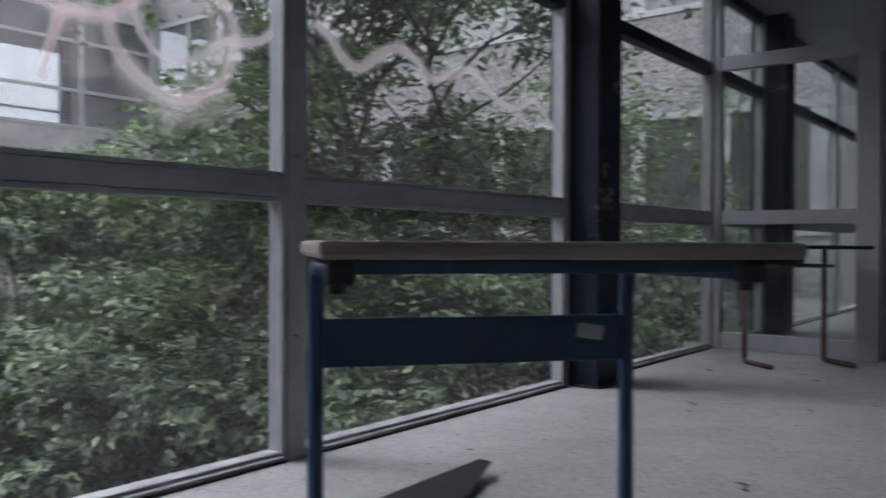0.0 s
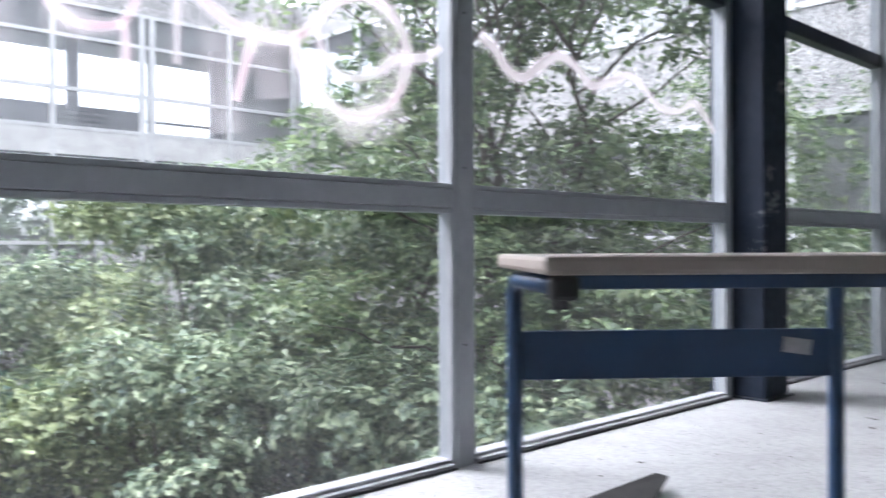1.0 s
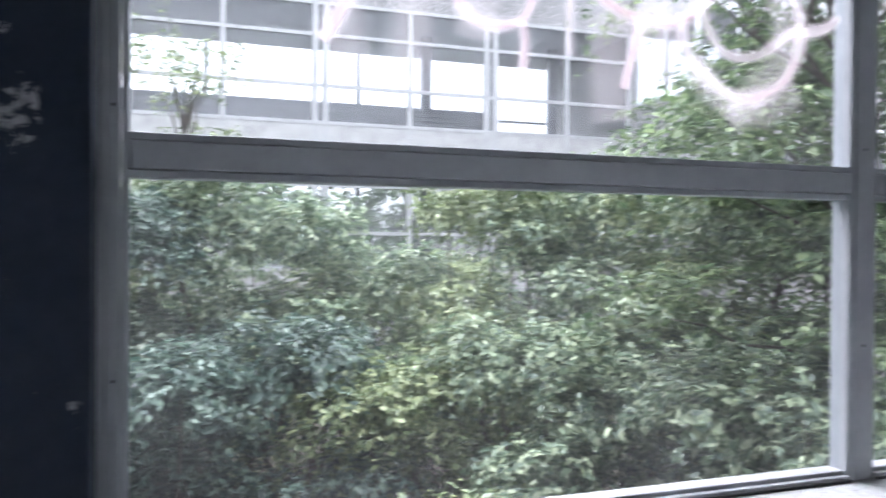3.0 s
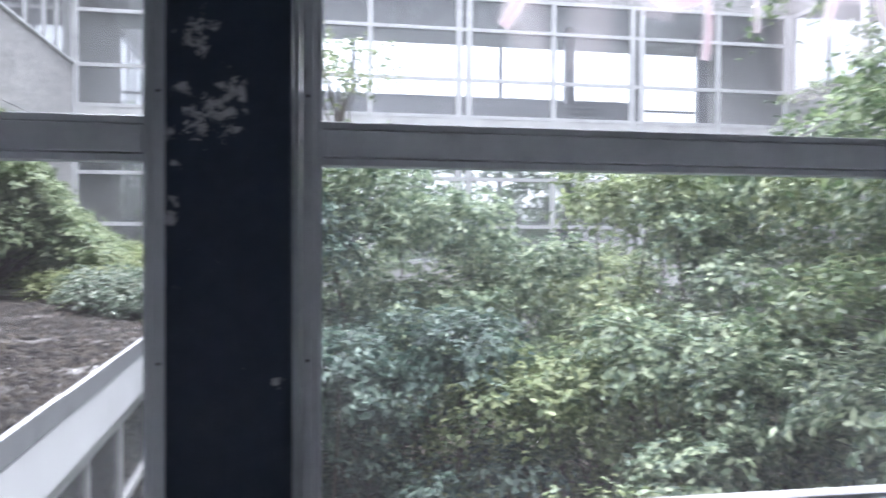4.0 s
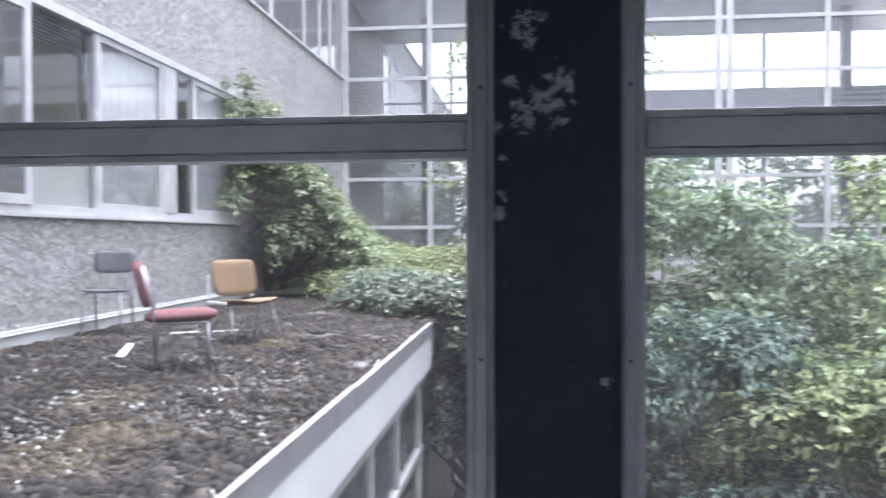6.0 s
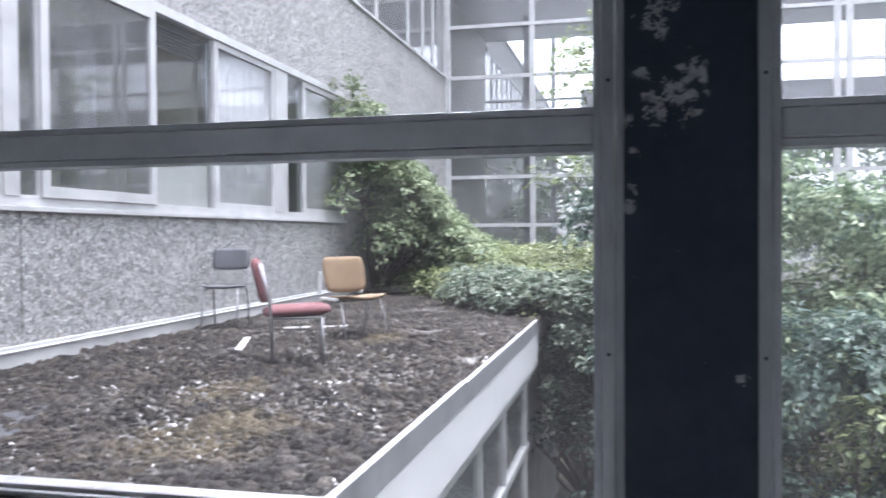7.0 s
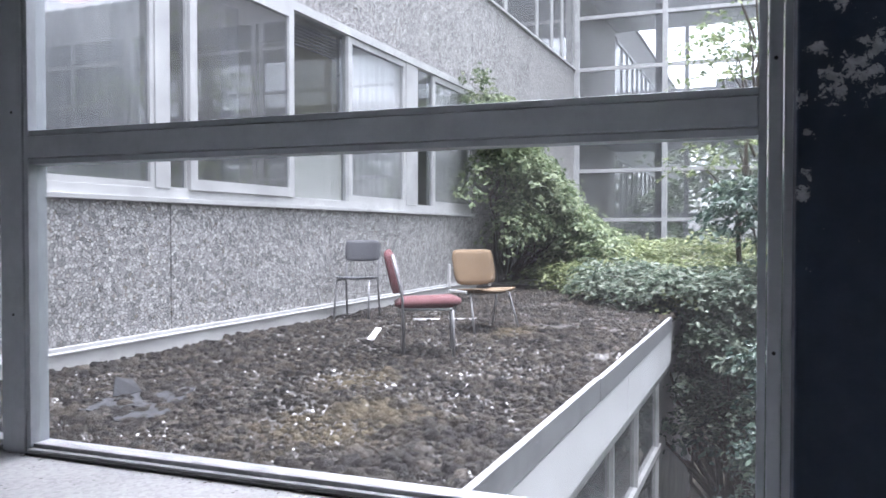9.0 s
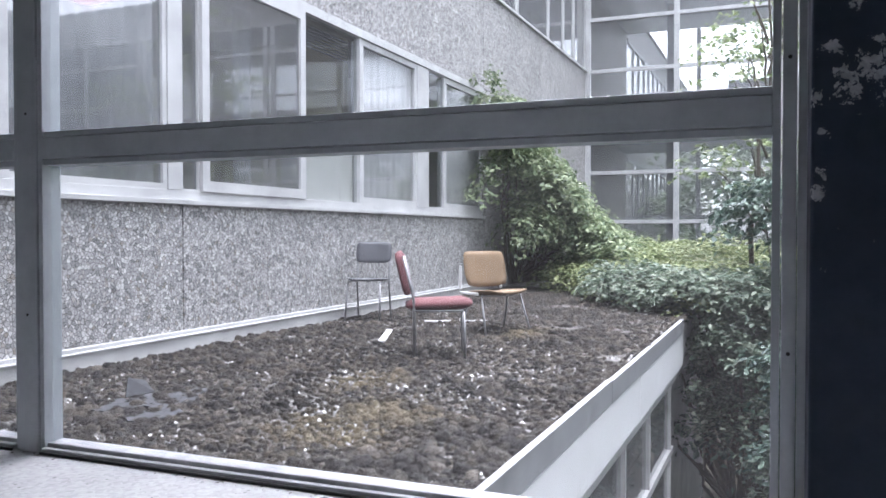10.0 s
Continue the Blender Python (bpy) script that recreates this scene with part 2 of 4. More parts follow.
ZINC = plain("grey zinc flashing", (0.26, 0.265, 0.28), 0.5, 0.3, 0.2, 4.0, 0.08)
GROUND = plain("dark courtyard soil", (0.045, 0.04, 0.03), 1.0, 0, 0.4, 1.5, 0.6, 20)
BARK = plain("grey-brown bark", (0.065, 0.056, 0.044), 0.95, 0, 0.4, 9.0, 0.7, 40)
NAVY = plain("navy blue steel paint", (0.016, 0.047, 0.105), 0.42, 0, 0.2, 9.0, 0.06)
BLACK_PLASTIC = plain("black plastic", (0.012, 0.012, 0.014), 0.5, 0, 0.2)
TABLE_EDGE = plain("worn beige laminate", (0.29, 0.255, 0.225), 0.55, 0, 0.12, 5.0, 0.05)
STICKER = plain("faded paper sticker", (0.42, 0.43, 0.45), 0.8, 0, 0.25, 30.0)
MAROON = plain("maroon steel paint", (0.05, 0.016, 0.018), 0.45, 0, 0.2, 9.0)
RED_CLOTH = plain("faded red upholstery", (0.112, 0.037, 0.042), 0.85, 0, 0.18, 7.0, 0.3, 260)
OCHRE_CLOTH = plain("faded ochre upholstery", (0.165, 0.112, 0.066), 0.85, 0, 0.14, 7.0, 0.3, 260)
GREY_PLASTIC = plain("weathered grey plastic", (0.085, 0.088, 0.100), 0.6, 0, 0.18, 8.0)
CHROME = plain("dull chromed tube", (0.26, 0.26, 0.27), 0.42, 0.6, 0.25, 14.0)
WHITE_PLASTIC = plain("white plastic", (0.75, 0.75, 0.75), 0.5, 0, 0.06)
CARD = plain("dark damp cardboard", (0.018, 0.017, 0.016), 0.9, 0, 0.3, 12.0, 0.3)
LITTER = plain("dry dark leaf litter", (0.05, 0.04, 0.03), 0.95, 0, 0.4, 20.0)
LEAF_TREE = make_leaf("mid green tree leaves", (0.030, 0.062, 0.028), (0.100, 0.160, 0.072), (0.20, 0.26, 0.13))
LEAF_BUSH = make_leaf("dull green bush leaves", (0.034, 0.068, 0.045), (0.140, 0.200, 0.122), (0.29, 0.35, 0.22))
# Blue-green leaves; the colour is also darkened for shade low in the courtyard.
LEAF_BLUE_SHADE = make_leaf("blue-green leaves darkened for shade", (0.014, 0.036, 0.030), (0.044, 0.084, 0.064), (0.12, 0.175, 0.132))
LEAF_CREEPER = make_leaf("mid green creeper leaves", (0.060, 0.095, 0.050), (0.170, 0.225, 0.120), (0.29, 0.34, 0.20))
LEAF_FERN = make_leaf("pale feathery leaves", (0.075, 0.105, 0.045), (0.19, 0.235, 0.11), (0.30, 0.335, 0.17))
LEAF_GREY = make_leaf("grey-green shrub leaves", (0.045, 0.075, 0.055), (0.125, 0.17, 0.12), (0.25, 0.29, 0.225))
LEAF_VINE = make_leaf("yellow-green creeper leaves", (0.058, 0.090, 0.042), (0.150, 0.200, 0.090), (0.26, 0.305, 0.155))
SPRAY_WHITE = make_spray("thin white spray paint", (0.66, 0.61, 0.63), 0.50)
SPRAY_MIST = make_spray("overspray with bright haze", (0.68, 0.65, 0.66), 0.22)
SPRAY_PINK = make_spray("pink-red spray paint", (0.56, 0.33, 0.38), 0.42)

# ---- building helpers ----


def block(bm, a, b, bevel=0.0):
    """An upright box from corner a to corner b, with its edges rounded off."""
    lo = [min(p, q) for p, q in zip(a, b)]
    hi = [max(p, q) for p, q in zip(a, b)]
    made = bmesh.ops.create_cube(bm, size=1.0)["verts"]
    for v in made:
        v.co = Vector([lo[k] + (v.co[k] + 0.5) * (hi[k] - lo[k]) for k in range(3)])
    if bevel:
        edges = list({e for v in made for e in v.link_edges})
        bmesh.ops.bevel(bm, geom=edges, offset=bevel, segments=2, profile=0.5, affect="EDGES")
    return bm


def boxes(*pairs, bevel=0.0):
    bm = bmesh.new()
    for a, b in pairs:
        block(bm, a, b, bevel)
    return bm


def tube(bm, points, radius, sides=10, turn=0.03):
    """A bent tube through the points, with rounded bends and closed ends."""
    pts = [Vector(p) for p in points]
    path = [pts[0]]
    for a, b, c in zip(pts, pts[1:], pts[2:]):
        d1, d2 = (a - b), (c - b)
        r = min(turn, d1.length * 0.45, d2.length * 0.45)
        p1, p2 = b + d1.normalized() * r, b + d2.normalized() * r
        for k in range(5):
            s = k / 4
            path.append((1 - s) ** 2 * p1 + 2 * s * (1 - s) * b + s * s * p2)
    path.append(pts[-1])
    rings = []
    side = None
    for k, p in enumerate(path):
        d = (path[min(k + 1, len(path) - 1)] - path[max(k - 1, 0)]).normalized()
        if side is None:
            side = d.orthogonal().normalized()
        side = (side - d * side.dot(d)).normalized()
        up = d.cross(side)
        rings.append([bm.verts.new(p + radius * (math.cos(2 * math.pi * j / sides) * side + math.sin(2 * math.pi * j / sides) * up)) for j in range(sides)])
    for r1, r2 in zip(rings, rings[1:]):
        for j in range(sides):
            f = bm.faces.new((r1[j], r1[(j + 1) % sides], r2[(j + 1) % sides], r2[j]))
            f.smooth = True
    bm.faces.new(list(reversed(rings[0])))
    bm.faces.new(rings[-1])
    return bm


def part(name, bm, material, parent=None, label="", m=None):
    """Links a bmesh as ONE mesh object, under a thing or under a part."""
    bmesh.ops.recalc_face_normals(bm, faces=bm.faces)
    me = bpy.data.meshes.new(name)
    bm.to_mesh(me)
    bm.free()
    me.materials.append(material)
    ob = new(name, me)
    if parent:
        ob.parent = parent
    if m is not None:
        ob.matrix_basis = m
    return tagged(ob, label)


def raw(name, verts, faces, material, parent=None, label="", m=None, smooth=False):
    me = bpy.data.meshes.new(name)
    me.from_pydata(verts, [], faces)
    me.materials.append(material)
    if smooth:
        me.polygons.foreach_set("use_smooth", [True] * len(me.polygons))
    ob = new(name, me)
    if parent:
        ob.parent = parent
    if m is not None:
        ob.matrix_basis = m
    return tagged(ob, label)


def thing(name, label, category, m=None, group="", kind=""):
    ob = new(name)
    ob.empty_display_size = 0.1
    if m is not None:
        ob.matrix_basis = m
    return tagged(ob, label, category, group, kind)


def structure(ob, label="", category=""):
    return tagged(ob, label, category, "", "structure")


def clear(ob):
    ob.visible_shadow = False
    return ob


# ---- the corridor ----
FZ = -0.02  # floor level
structure(part("floor", boxes(((-0.06, -7, -0.25), (4.2, 14.0, FZ))), TERRAZZO), "worn pale terrazzo floor with dark chips and dirt", "floor")
structure(part("ceiling", boxes(((-0.1, -7, 2.74), (4.2, 14.0, 3.0))), CEIL), "plain grey corridor ceiling", "ceiling")
structure(part("wall_east", boxes(((4.0, -6.8, FZ + 0.002), (4.2, 13.8, 2.738))), PLASTER), "plain pale plastered corridor wall", "wall")
structure(part("wall_south", boxes(((-0.06, -7, FZ + 0.002), (3.998, -6.8, 2.738))), PLASTER), "plain pale plastered end wall", "wall")
structure(part("wall_north", boxes(((0.2, 13.8, FZ + 0.002), (3.998, 14.0, 2.738))), PLASTER), "plain pale plastered end wall", "wall")

# the glazed wall: columns, then bays of frame and panes between them
Z_SILL, Z_T0, Z_T1, Z_BAR = 0.012, 0.895, 1.001, 2.02
COLS = [(-4.235, -3.965), (0.340, 0.612), (4.905, 5.175), (8.30, 8.57), (12.9, 13.17)]


def column(y0, y1):
    ob = thing("steel_column", "blue-black steel column with flaking paint showing pale primer", "column", pose(0, y0, 0), "columns of the glazed wall")
    w = y1 - y0
    part("shaft", boxes(((-0.10, 0, FZ + 0.012), (0.20, w, 2.738)), bevel=0.006), PEEL, ob)
    part("base_plate", boxes(((-0.12, -0.02, FZ + 0.001), (0.225, w + 0.02, FZ + 0.012)), bevel=0.002), DARK_STEEL, ob)
    return ob


for c in COLS:
    column(*c)


def frame_bar(bm, a, b, along):
    """One length of extruded frame: a proud middle strip between two set-back lips."""
    (x0, y0, z0), (x1, y1, z1) = a, b
    lip = 0.020
    if along == "y":
        block(bm, (x0, y0, z0 + lip), (x1, y1, z1 - lip), 0.003)
        block(bm, (x0 + 0.004, y0, z0), (x1 - 0.007, y1, z0 + lip - 0.0025), 0.002)
        block(bm, (x0 + 0.004, y0, z1 - lip + 0.0025), (x1 - 0.007, y1, z1), 0.002)
    else:
        block(bm, (x0, y0 + lip, z0), (x1, y1 - lip, z1), 0.003)
        block(bm, (x0 + 0.004, y0, z0), (x1 - 0.007, y0 + lip - 0.0025, z1), 0.002)
        block(bm, (x0 + 0.004, y1 - lip + 0.0025, z0), (x1 - 0.007, y1, z1), 0.002)
    return bm


BAYS = 0


def bay(y0, y1, mid, mw):
    """A window bay from column to column, with one mullion at mid."""
    global BAYS
    BAYS += 1
    w = structure(thing("window_%d" % BAYS, "grey aluminium framed corridor window with dusty panes", "window"))
    jamb = 0.070
    xa, xb = -0.045, 0.035
    part("jamb", frame_bar(bmesh.new(), (xa, y0, FZ + 0.001), (xb, y0 + jamb, 2.736), "z"), ALU, w)
    part("jamb", frame_bar(bmesh.new(), (xa, y1 - jamb, FZ + 0.001), (xb, y1, 2.736), "z"), ALU, w)
    part("mullion", frame_bar(bmesh.new(), (xa, mid - mw / 2, FZ + 0.001), (xb + 0.004, mid + mw / 2, 2.736), "z"), ALU, w)
    for y, sx in ((y0 + jamb / 2, xb), (y1 - jamb / 2, xb), (mid, xb + 0.004)):
        for z in (0.42, 1.06, 1.62, 2.2):
            part("screw", tube(bmesh.new(), [(sx - 0.002, y, z), (sx + 0.0018, y, z)], 0.0045, 8), GASKET, w, "small dark screw head")
    for ya, yb in ((y0 + jamb, mid - mw / 2), (mid + mw / 2, y1 - jamb)):
        part("transom", frame_bar(bmesh.new(), (xa, ya, Z_T0), (xb, yb, Z_T1), "y"), ALU, w)
        part("sill_rail", boxes(((xa, ya, FZ + 0.003), (xb - 0.012, yb, Z_SILL)), ((xb - 0.011, ya, FZ + 0.008), (xb + 0.012, yb, Z_SILL - 0.012)), bevel=0.003), SILL, w, "worn pale metal sill rail")
        part("floor_gap", boxes(((xb + 0.0125, ya, FZ + 0.001), (xb + 0.020, yb, FZ + 0.008))), GASKET, w)
        part("high_rail", boxes(((xa, ya, Z_BAR), (xb, yb, Z_BAR + 0.085)), bevel=0.003), DARK_STEEL, w, "dark painted steel rail")
        part("head_rail", boxes(((xa, ya, 2.66), (xb, yb, 2.737)), bevel=0.003), DARK_STEEL, w, "dark painted steel rail")
        for z0, z1, mat in ((Z_SILL, Z_T0, GLASS_LOW), (Z_T1, Z_BAR, GLASS), (Z_BAR + 0.085, 2.66, GLASS)):
            clear(part("pane", boxes(((-0.004, ya - 0.004, z0 - 0.004), (0.002, yb + 0.004, z1 + 0.004))), mat, w, "dusty clear glass pane"))
    return w


bay(COLS[0][1] + 0.002, COLS[1][0] - 0.002, -1.938, 0.122)
bay(COLS[1][1] + 0.002, COLS[2][0] - 0.002, 2.926, 0.112)
bay(COLS[2][1] + 0.002, COLS[3][0] - 0.002, 7.06, 0.10)
bay(COLS[3][1] + 0.002, COLS[4][0] - 0.002, 10.9, 0.118)
structure(part("wall_west", boxes(((-0.1, -7, FZ + 0.002), (0.0, -4.24, 2.738)), ((-0.1, 13.18, FZ + 0.002), (0.0, 14.0, 2.738))), PLASTER), "plain pale plastered wall end", "wall")

# glazed partition with a door, across the corridor
PY = 7.06
pt = structure(thing("partition", "grey framed glazed partition across the corridor", "partition"))
part("post", frame_bar(bmesh.new(), (0.045, PY - 0.04, FZ + 0.001), (0.10, PY + 0.04, 2.736), "z"), ALU, pt)
part("transom", boxes(((0.10, PY - 0.035, 0.90), (1.02, PY + 0.035, 1.0)), bevel=0.003), ALU, pt)
part("high_transom", boxes(((0.10, PY - 0.035, 2.04), (4.0, PY + 0.035, 2.14)), bevel=0.003), ALU, pt)
part("bottom_rail", boxes(((0.10, PY - 0.035, FZ + 0.002), (1.02, PY + 0.035, 0.10)), bevel=0.003), ALU, pt)
part("door_post", boxes(((1.02, PY - 0.06, FZ + 0.001), (1.17, PY + 0.06, 2.736)), bevel=0.004), ALU, pt)
clear(part("pane", boxes(((0.10, PY - 0.003, 0.10), (1.02, PY + 0.003, 0.90))), GLASS, pt))
clear(part("pane", boxes(((0.10, PY - 0.003, 1.0), (1.02, PY + 0.003, 2.04))), GLASS, pt))
clear(part("pane", boxes(((0.10, PY - 0.003, 2.14), (1.02, PY + 0.003, 2.736))), GLASS, pt))
clear(part("pane", boxes(((1.17, PY - 0.003, 2.14), (3.998, PY + 0.003, 2.736))), GLASS, pt))
part("side_panel", boxes(((2.10, PY - 0.03, FZ + 0.002), (3.998, PY + 0.03, 2.04))), PLASTER, pt)
door = structure(thing("door_1", "grey louvred corridor door with dark glass above", "door"))
part("door_frame", boxes(((1.172, PY - 0.02, FZ + 0.01), (1.235, PY + 0.02, 2.03)), ((2.03, PY - 0.02, FZ + 0.01), (2.095, PY + 0.02, 2.03)), ((1.235, PY - 0.02, 0.93), (2.03, PY + 0.02, 1.0)), ((1.235, PY - 0.02, FZ + 0.01), (2.03, PY + 0.02, 0.13)), ((1.235, PY - 0.02, 1.94), (2.03, PY + 0.02, 2.03))), ALU, door)
for k in range(16):
    part("slat", boxes(((1.237, PY - 0.012, 0.15 + k * 0.049), (2.028, PY + 0.004, 0.15 + k * 0.049 + 0.036))), WHITE_FRAME, door)
part("backing", boxes(((1.237, PY + 0.006, 0.132), (2.028, PY + 0.012, 0.928))), GASKET, door)
clear(part("pane", boxes(((1.237, PY - 0.003, 1.0), (2.028, PY + 0.003, 1.94))), GLASS_FAR, door))

# ---- the flat roof outside, on world axes ----
ROOF_Y, ROOF_X, ROOF_Z = -0.666, -6.86, -0.245


def roof_height(x, y):
    p = Vector((x, y, 0))
    return ROOF_Z + 0.010 * noise.noise(p * 2.3) + 0.008 * noise.noise(p * 7.0)


nx, ny = 160, 60
vs, fs = [], []
for i in range(nx + 1):
    for j in range(ny + 1):
        x, y = -0.06 - 11.5 * i / nx, ROOF_Y - 0.02 - 3.46 * j / ny
        vs.append((x, y, roof_height(x, y)))
for i in range(nx):
    for j in range(ny):
        a = i * (ny + 1) + j
        fs.append((a, a + 1, a + ny + 2, a + ny + 1))
structure(raw("roof_ground", vs, fs, ROOF, smooth=True), "flat roof covered in brown moss and pale gravel", "roof")
structure(part("roof_slab", boxes(((-11.6, -4.14, -0.62), (-0.061, ROOF_Y - 0.025, -0.31))), CONCRETE), "concrete slab under the flat roof", "roof")

edge = structure(thing("roof_edge", "white fascia with a grey zinc lip along the flat roof", "roof edge"))
for x0, x1, dz in ((-3.00, -0.07, 0.0), (ROOF_X, -3.015, -0.008)):
    part("zinc_lip", boxes(((x0, ROOF_Y - 0.025, -0.222 + dz), (x1, ROOF_Y + 0.012, -0.204 + dz)), ((x0, ROOF_Y - 0.004, -0.345 + dz), (x1, ROOF_Y + 0.010, -0.2225 + dz)), bevel=0.003), ZINC, edge, "grey zinc flashing strip")
for x0, x1 in ((-4.10, -0.07), (ROOF_X, -4.118)):
    part("fascia_board", boxes(((x0, ROOF_Y - 0.03, -0.69), (x1, ROOF_Y + 0.004, -0.357)), bevel=0.003), FASCIA, edge, "white painted board")
part("end_board", boxes(((ROOF_X - 0.03, -1.6, -0.69), (ROOF_X - 0.001, ROOF_Y, -0.36))), FASCIA, edge)

# the storey under that roof
low = structure(thing("lower_storey", "glazed storey under the flat roof with white frames", "facade"))
part("head", boxes(((-11.5, ROOF_Y - 0.18, -0.86), (-0.07, ROOF_Y - 0.08, -0.695))), WHITE_FRAME, low)
for x in (-4.11, -5.30, -6.75):
    part("post", boxes(((x - 0.022, ROOF_Y - 0.15, -3.4), (x + 0.022, ROOF_Y - 0.10, -0.86))), WHITE_FRAME, low)
part("rail", boxes(((-6.9, ROOF_Y - 0.165, -1.62), (-0.08, ROOF_Y - 0.095, -1.55))), WHITE_FRAME, low)
part("rail", boxes(((-6.9, ROOF_Y - 0.165, -2.62), (-0.08, ROOF_Y - 0.095, -2.55))), WHITE_FRAME, low)
clear(part("pane", boxes(((-6.9, ROOF_Y - 0.14, -3.4), (-0.08, ROOF_Y - 0.132, -0.86))), GLASS_FAR, low))
part("back_wall", boxes(((-11.5, -3.7, -3.4), (-0.1, -3.6, -0.63))), ROOM, low)
part("end_wall", boxes(((-11.5, -3.59, -3.4), (-6.9, ROOF_Y - 0.19, -0.701))), CONCRETE, low)

# storey under the corridor
structure(part("corridor_base", boxes(((-0.055, ROOF_Y, -0.55), (4.2, 14.0, -0.252))), CONCRETE), "concrete edge beam under the corridor floor", "wall")
structure(part("lower_corridor_wall", boxes(((0.3, ROOF_Y, -3.4), (4.2, 14.0, -0.551))), CONCRETE), "concrete wall under the corridor", "wall")

# ground, reaching to the horizon
structure(part("ground", boxes(((-900, -900, -3.6), (900, 900, -3.4))), GROUND), "dark overgrown courtyard soil", "ground")

# ---- the wing with exposed aggregate walls beside the flat roof ----
WY = -4.143
BEIGE = plain("pale beige laminate", (0.50, 0.485, 0.45), 0.6, 0, 0.05, 3.0)
wing = structure(thing("wing_south", "school wing with exposed aggregate walls and bands of white windows", "building"))
FX = -17.8
WEST = -48.0


def aggregate(x0, x1, z0, z1, y=WY, depth=0.22):
    return part("wall_panel", boxes(((x0, y - depth, z0), (x1, y, z1)), bevel=0.004), AGGREGATE, wing, "exposed aggregate concrete panel")


for x0, x1 in ((-3.325, 0.6), (-10.45, -3.34)):
    aggregate(x0, x1, -0.62, 0.905)
aggregate(FX - 0.2, -10.465, -3.4, 2.97)
for x0, x1 in ((-3.325, 0.6), (-10.45, -3.34), (FX - 0.2, -10.465)):
    aggregate(x0, x1, 2.98, 4.53)
aggregate(FX - 0.2, 0.6, 6.60, 7.6)
for z0, z1 in ((-3.4, 0.905), (2.98, 4.53), (6.60, 7.6)):
    aggregate(WEST, FX - 5.4, z0, z1)
part("kerb", boxes(((-10.45, WY + 0.001, -0.55), (0.6, WY + 0.07, -0.139))), CONCRETE, wing, "grey concrete upstand")
part("flashing", boxes(((-10.45, WY + 0.001, -0.136), (0.6, WY + 0.045, -0.098)), ((-10.45, WY + 0.001, -0.138), (0.6, WY + 0.085, -0.125)), bevel=0.003), WHITE_FRAME, wing, "white metal flashing")
part("sill_board", boxes(((-10.45, WY - 0.08, 0.906), (0.6, WY + 0.05, 0.945)), bevel=0.004), WHITE_FRAME, wing)
part("sill_board", boxes(((FX, WY - 0.08, 4.531), (0.6, WY + 0.05, 4.57)), bevel=0.004), WHITE_FRAME, wing)
part("head_board", boxes(((-10.45, WY - 0.1, 2.885), (0.6, WY + 0.012, 2.979)), bevel=0.004), WHITE_FRAME, wing)
part("lower_rail", boxes(((-10.45, WY - 0.1, 0.946), (0.6, WY - 0.01, 1.020)), bevel=0.003), WHITE_FRAME, wing)


def casement(x0, x1, z0, z1, border=0.045, proud=0.0, glass=None, y=WY):
    """A framed pane set in the window band."""
    f = part("window", boxes(((x0, y - 0.07 + proud, z0), (x1, y - 0.015 + proud, z0 + border)), ((x0, y - 0.07 + proud, z1 - border), (x1, y - 0.015 + proud, z1)),
                             ((x0, y - 0.07 + proud, z0 + border), (x0 + border, y - 0.015 + proud, z1 - border)), ((x1 - border, y - 0.07 + proud, z0 + border), (x1, y - 0.015 + proud, z1 - border))), WHITE_FRAME, wing, "white framed window")
    # The pane's pale film has reflected sky painted into it.
    clear(part("pane", boxes(((x0 + border, y - 0.045 + proud, z0 + border), (x1 - border, y - 0.039 + proud, z1 - border))), glass or GLASS_PALE, f, "glass pane with a pale film"))
    return f


def post(x0, x1, z0=1.021, z1=2.884, y=WY):
    return part("post", boxes(((x0, y - 0.09, z0), (x1, y - 0.005, z1)), bevel=0.003), WHITE_FRAME, wing)


def curtain(x0, x1, z0, z1, y=WY - 0.14, name="curtain"):
    """Thin cloth hanging in folds behind a window."""
    vs, fs = [], []
    n = max(8, int((x1 - x0) / 0.025))
    for k in range(n + 1):
        x = x0 + (x1 - x0) * k / n
        d = 0.022 * math.sin(k * 1.1) + 0.012 * math.sin(k * 0.37 + 1)
        vs += [(x, y + d, z0), (x, y + d, z1)]
    for k in range(n):
        fs.append((2 * k, 2 * k + 2, 2 * k + 3, 2 * k + 1))
    ob = raw(name, vs, fs, CURTAIN, smooth=True)
    s = ob.modifiers.new("cloth", "SOLIDIFY")
    s.thickness = 0.003
    return tagged(ob, "thin white curtain hanging behind a classroom window", "curtain", "curtains")


Z0, Z1 = 1.021, 2.884
CLEAR = make_glass("wet clear window glass", 0.02, (0.85, 0.87, 0.88))
casement(-1.655, 0.5, Z0, Z1)
post(-1.70, -1.66)
casement(-3.17, -1.705, Z0, Z1)
post(-3.335, -3.175)
casement(-3.560, -3.340, Z0, Z1, 0.014)
casement(-5.150, -3.565, Z0, Z1, 0.09, 0.03)
post(-5.170, -5.155)
clear(part("pane", boxes(((-6.32, WY - 0.052, Z0), (-5.175, WY - 0.046, Z1))), CLEAR, wing, "clear glass pane with drops"))
post(-6.355, -6.325)
casement(-7.905, -6.36, Z0, Z1, 0.07, 0.0, GLASS_CURTAIN)
post(-8.285, -7.91)
casement(-8.845, -8.29, Z0, Z1, 0.014, 0.0, CLEAR)
casement(-10.44, -8.85, Z0, Z1, 0.08, 0.0, GLASS_CURTAIN)
curtain(-7.90, -6.36, 1.05, 2.86, WY - 0.11)
curtain(-10.44, -8.86, 1.05, 2.86, WY - 0.11)
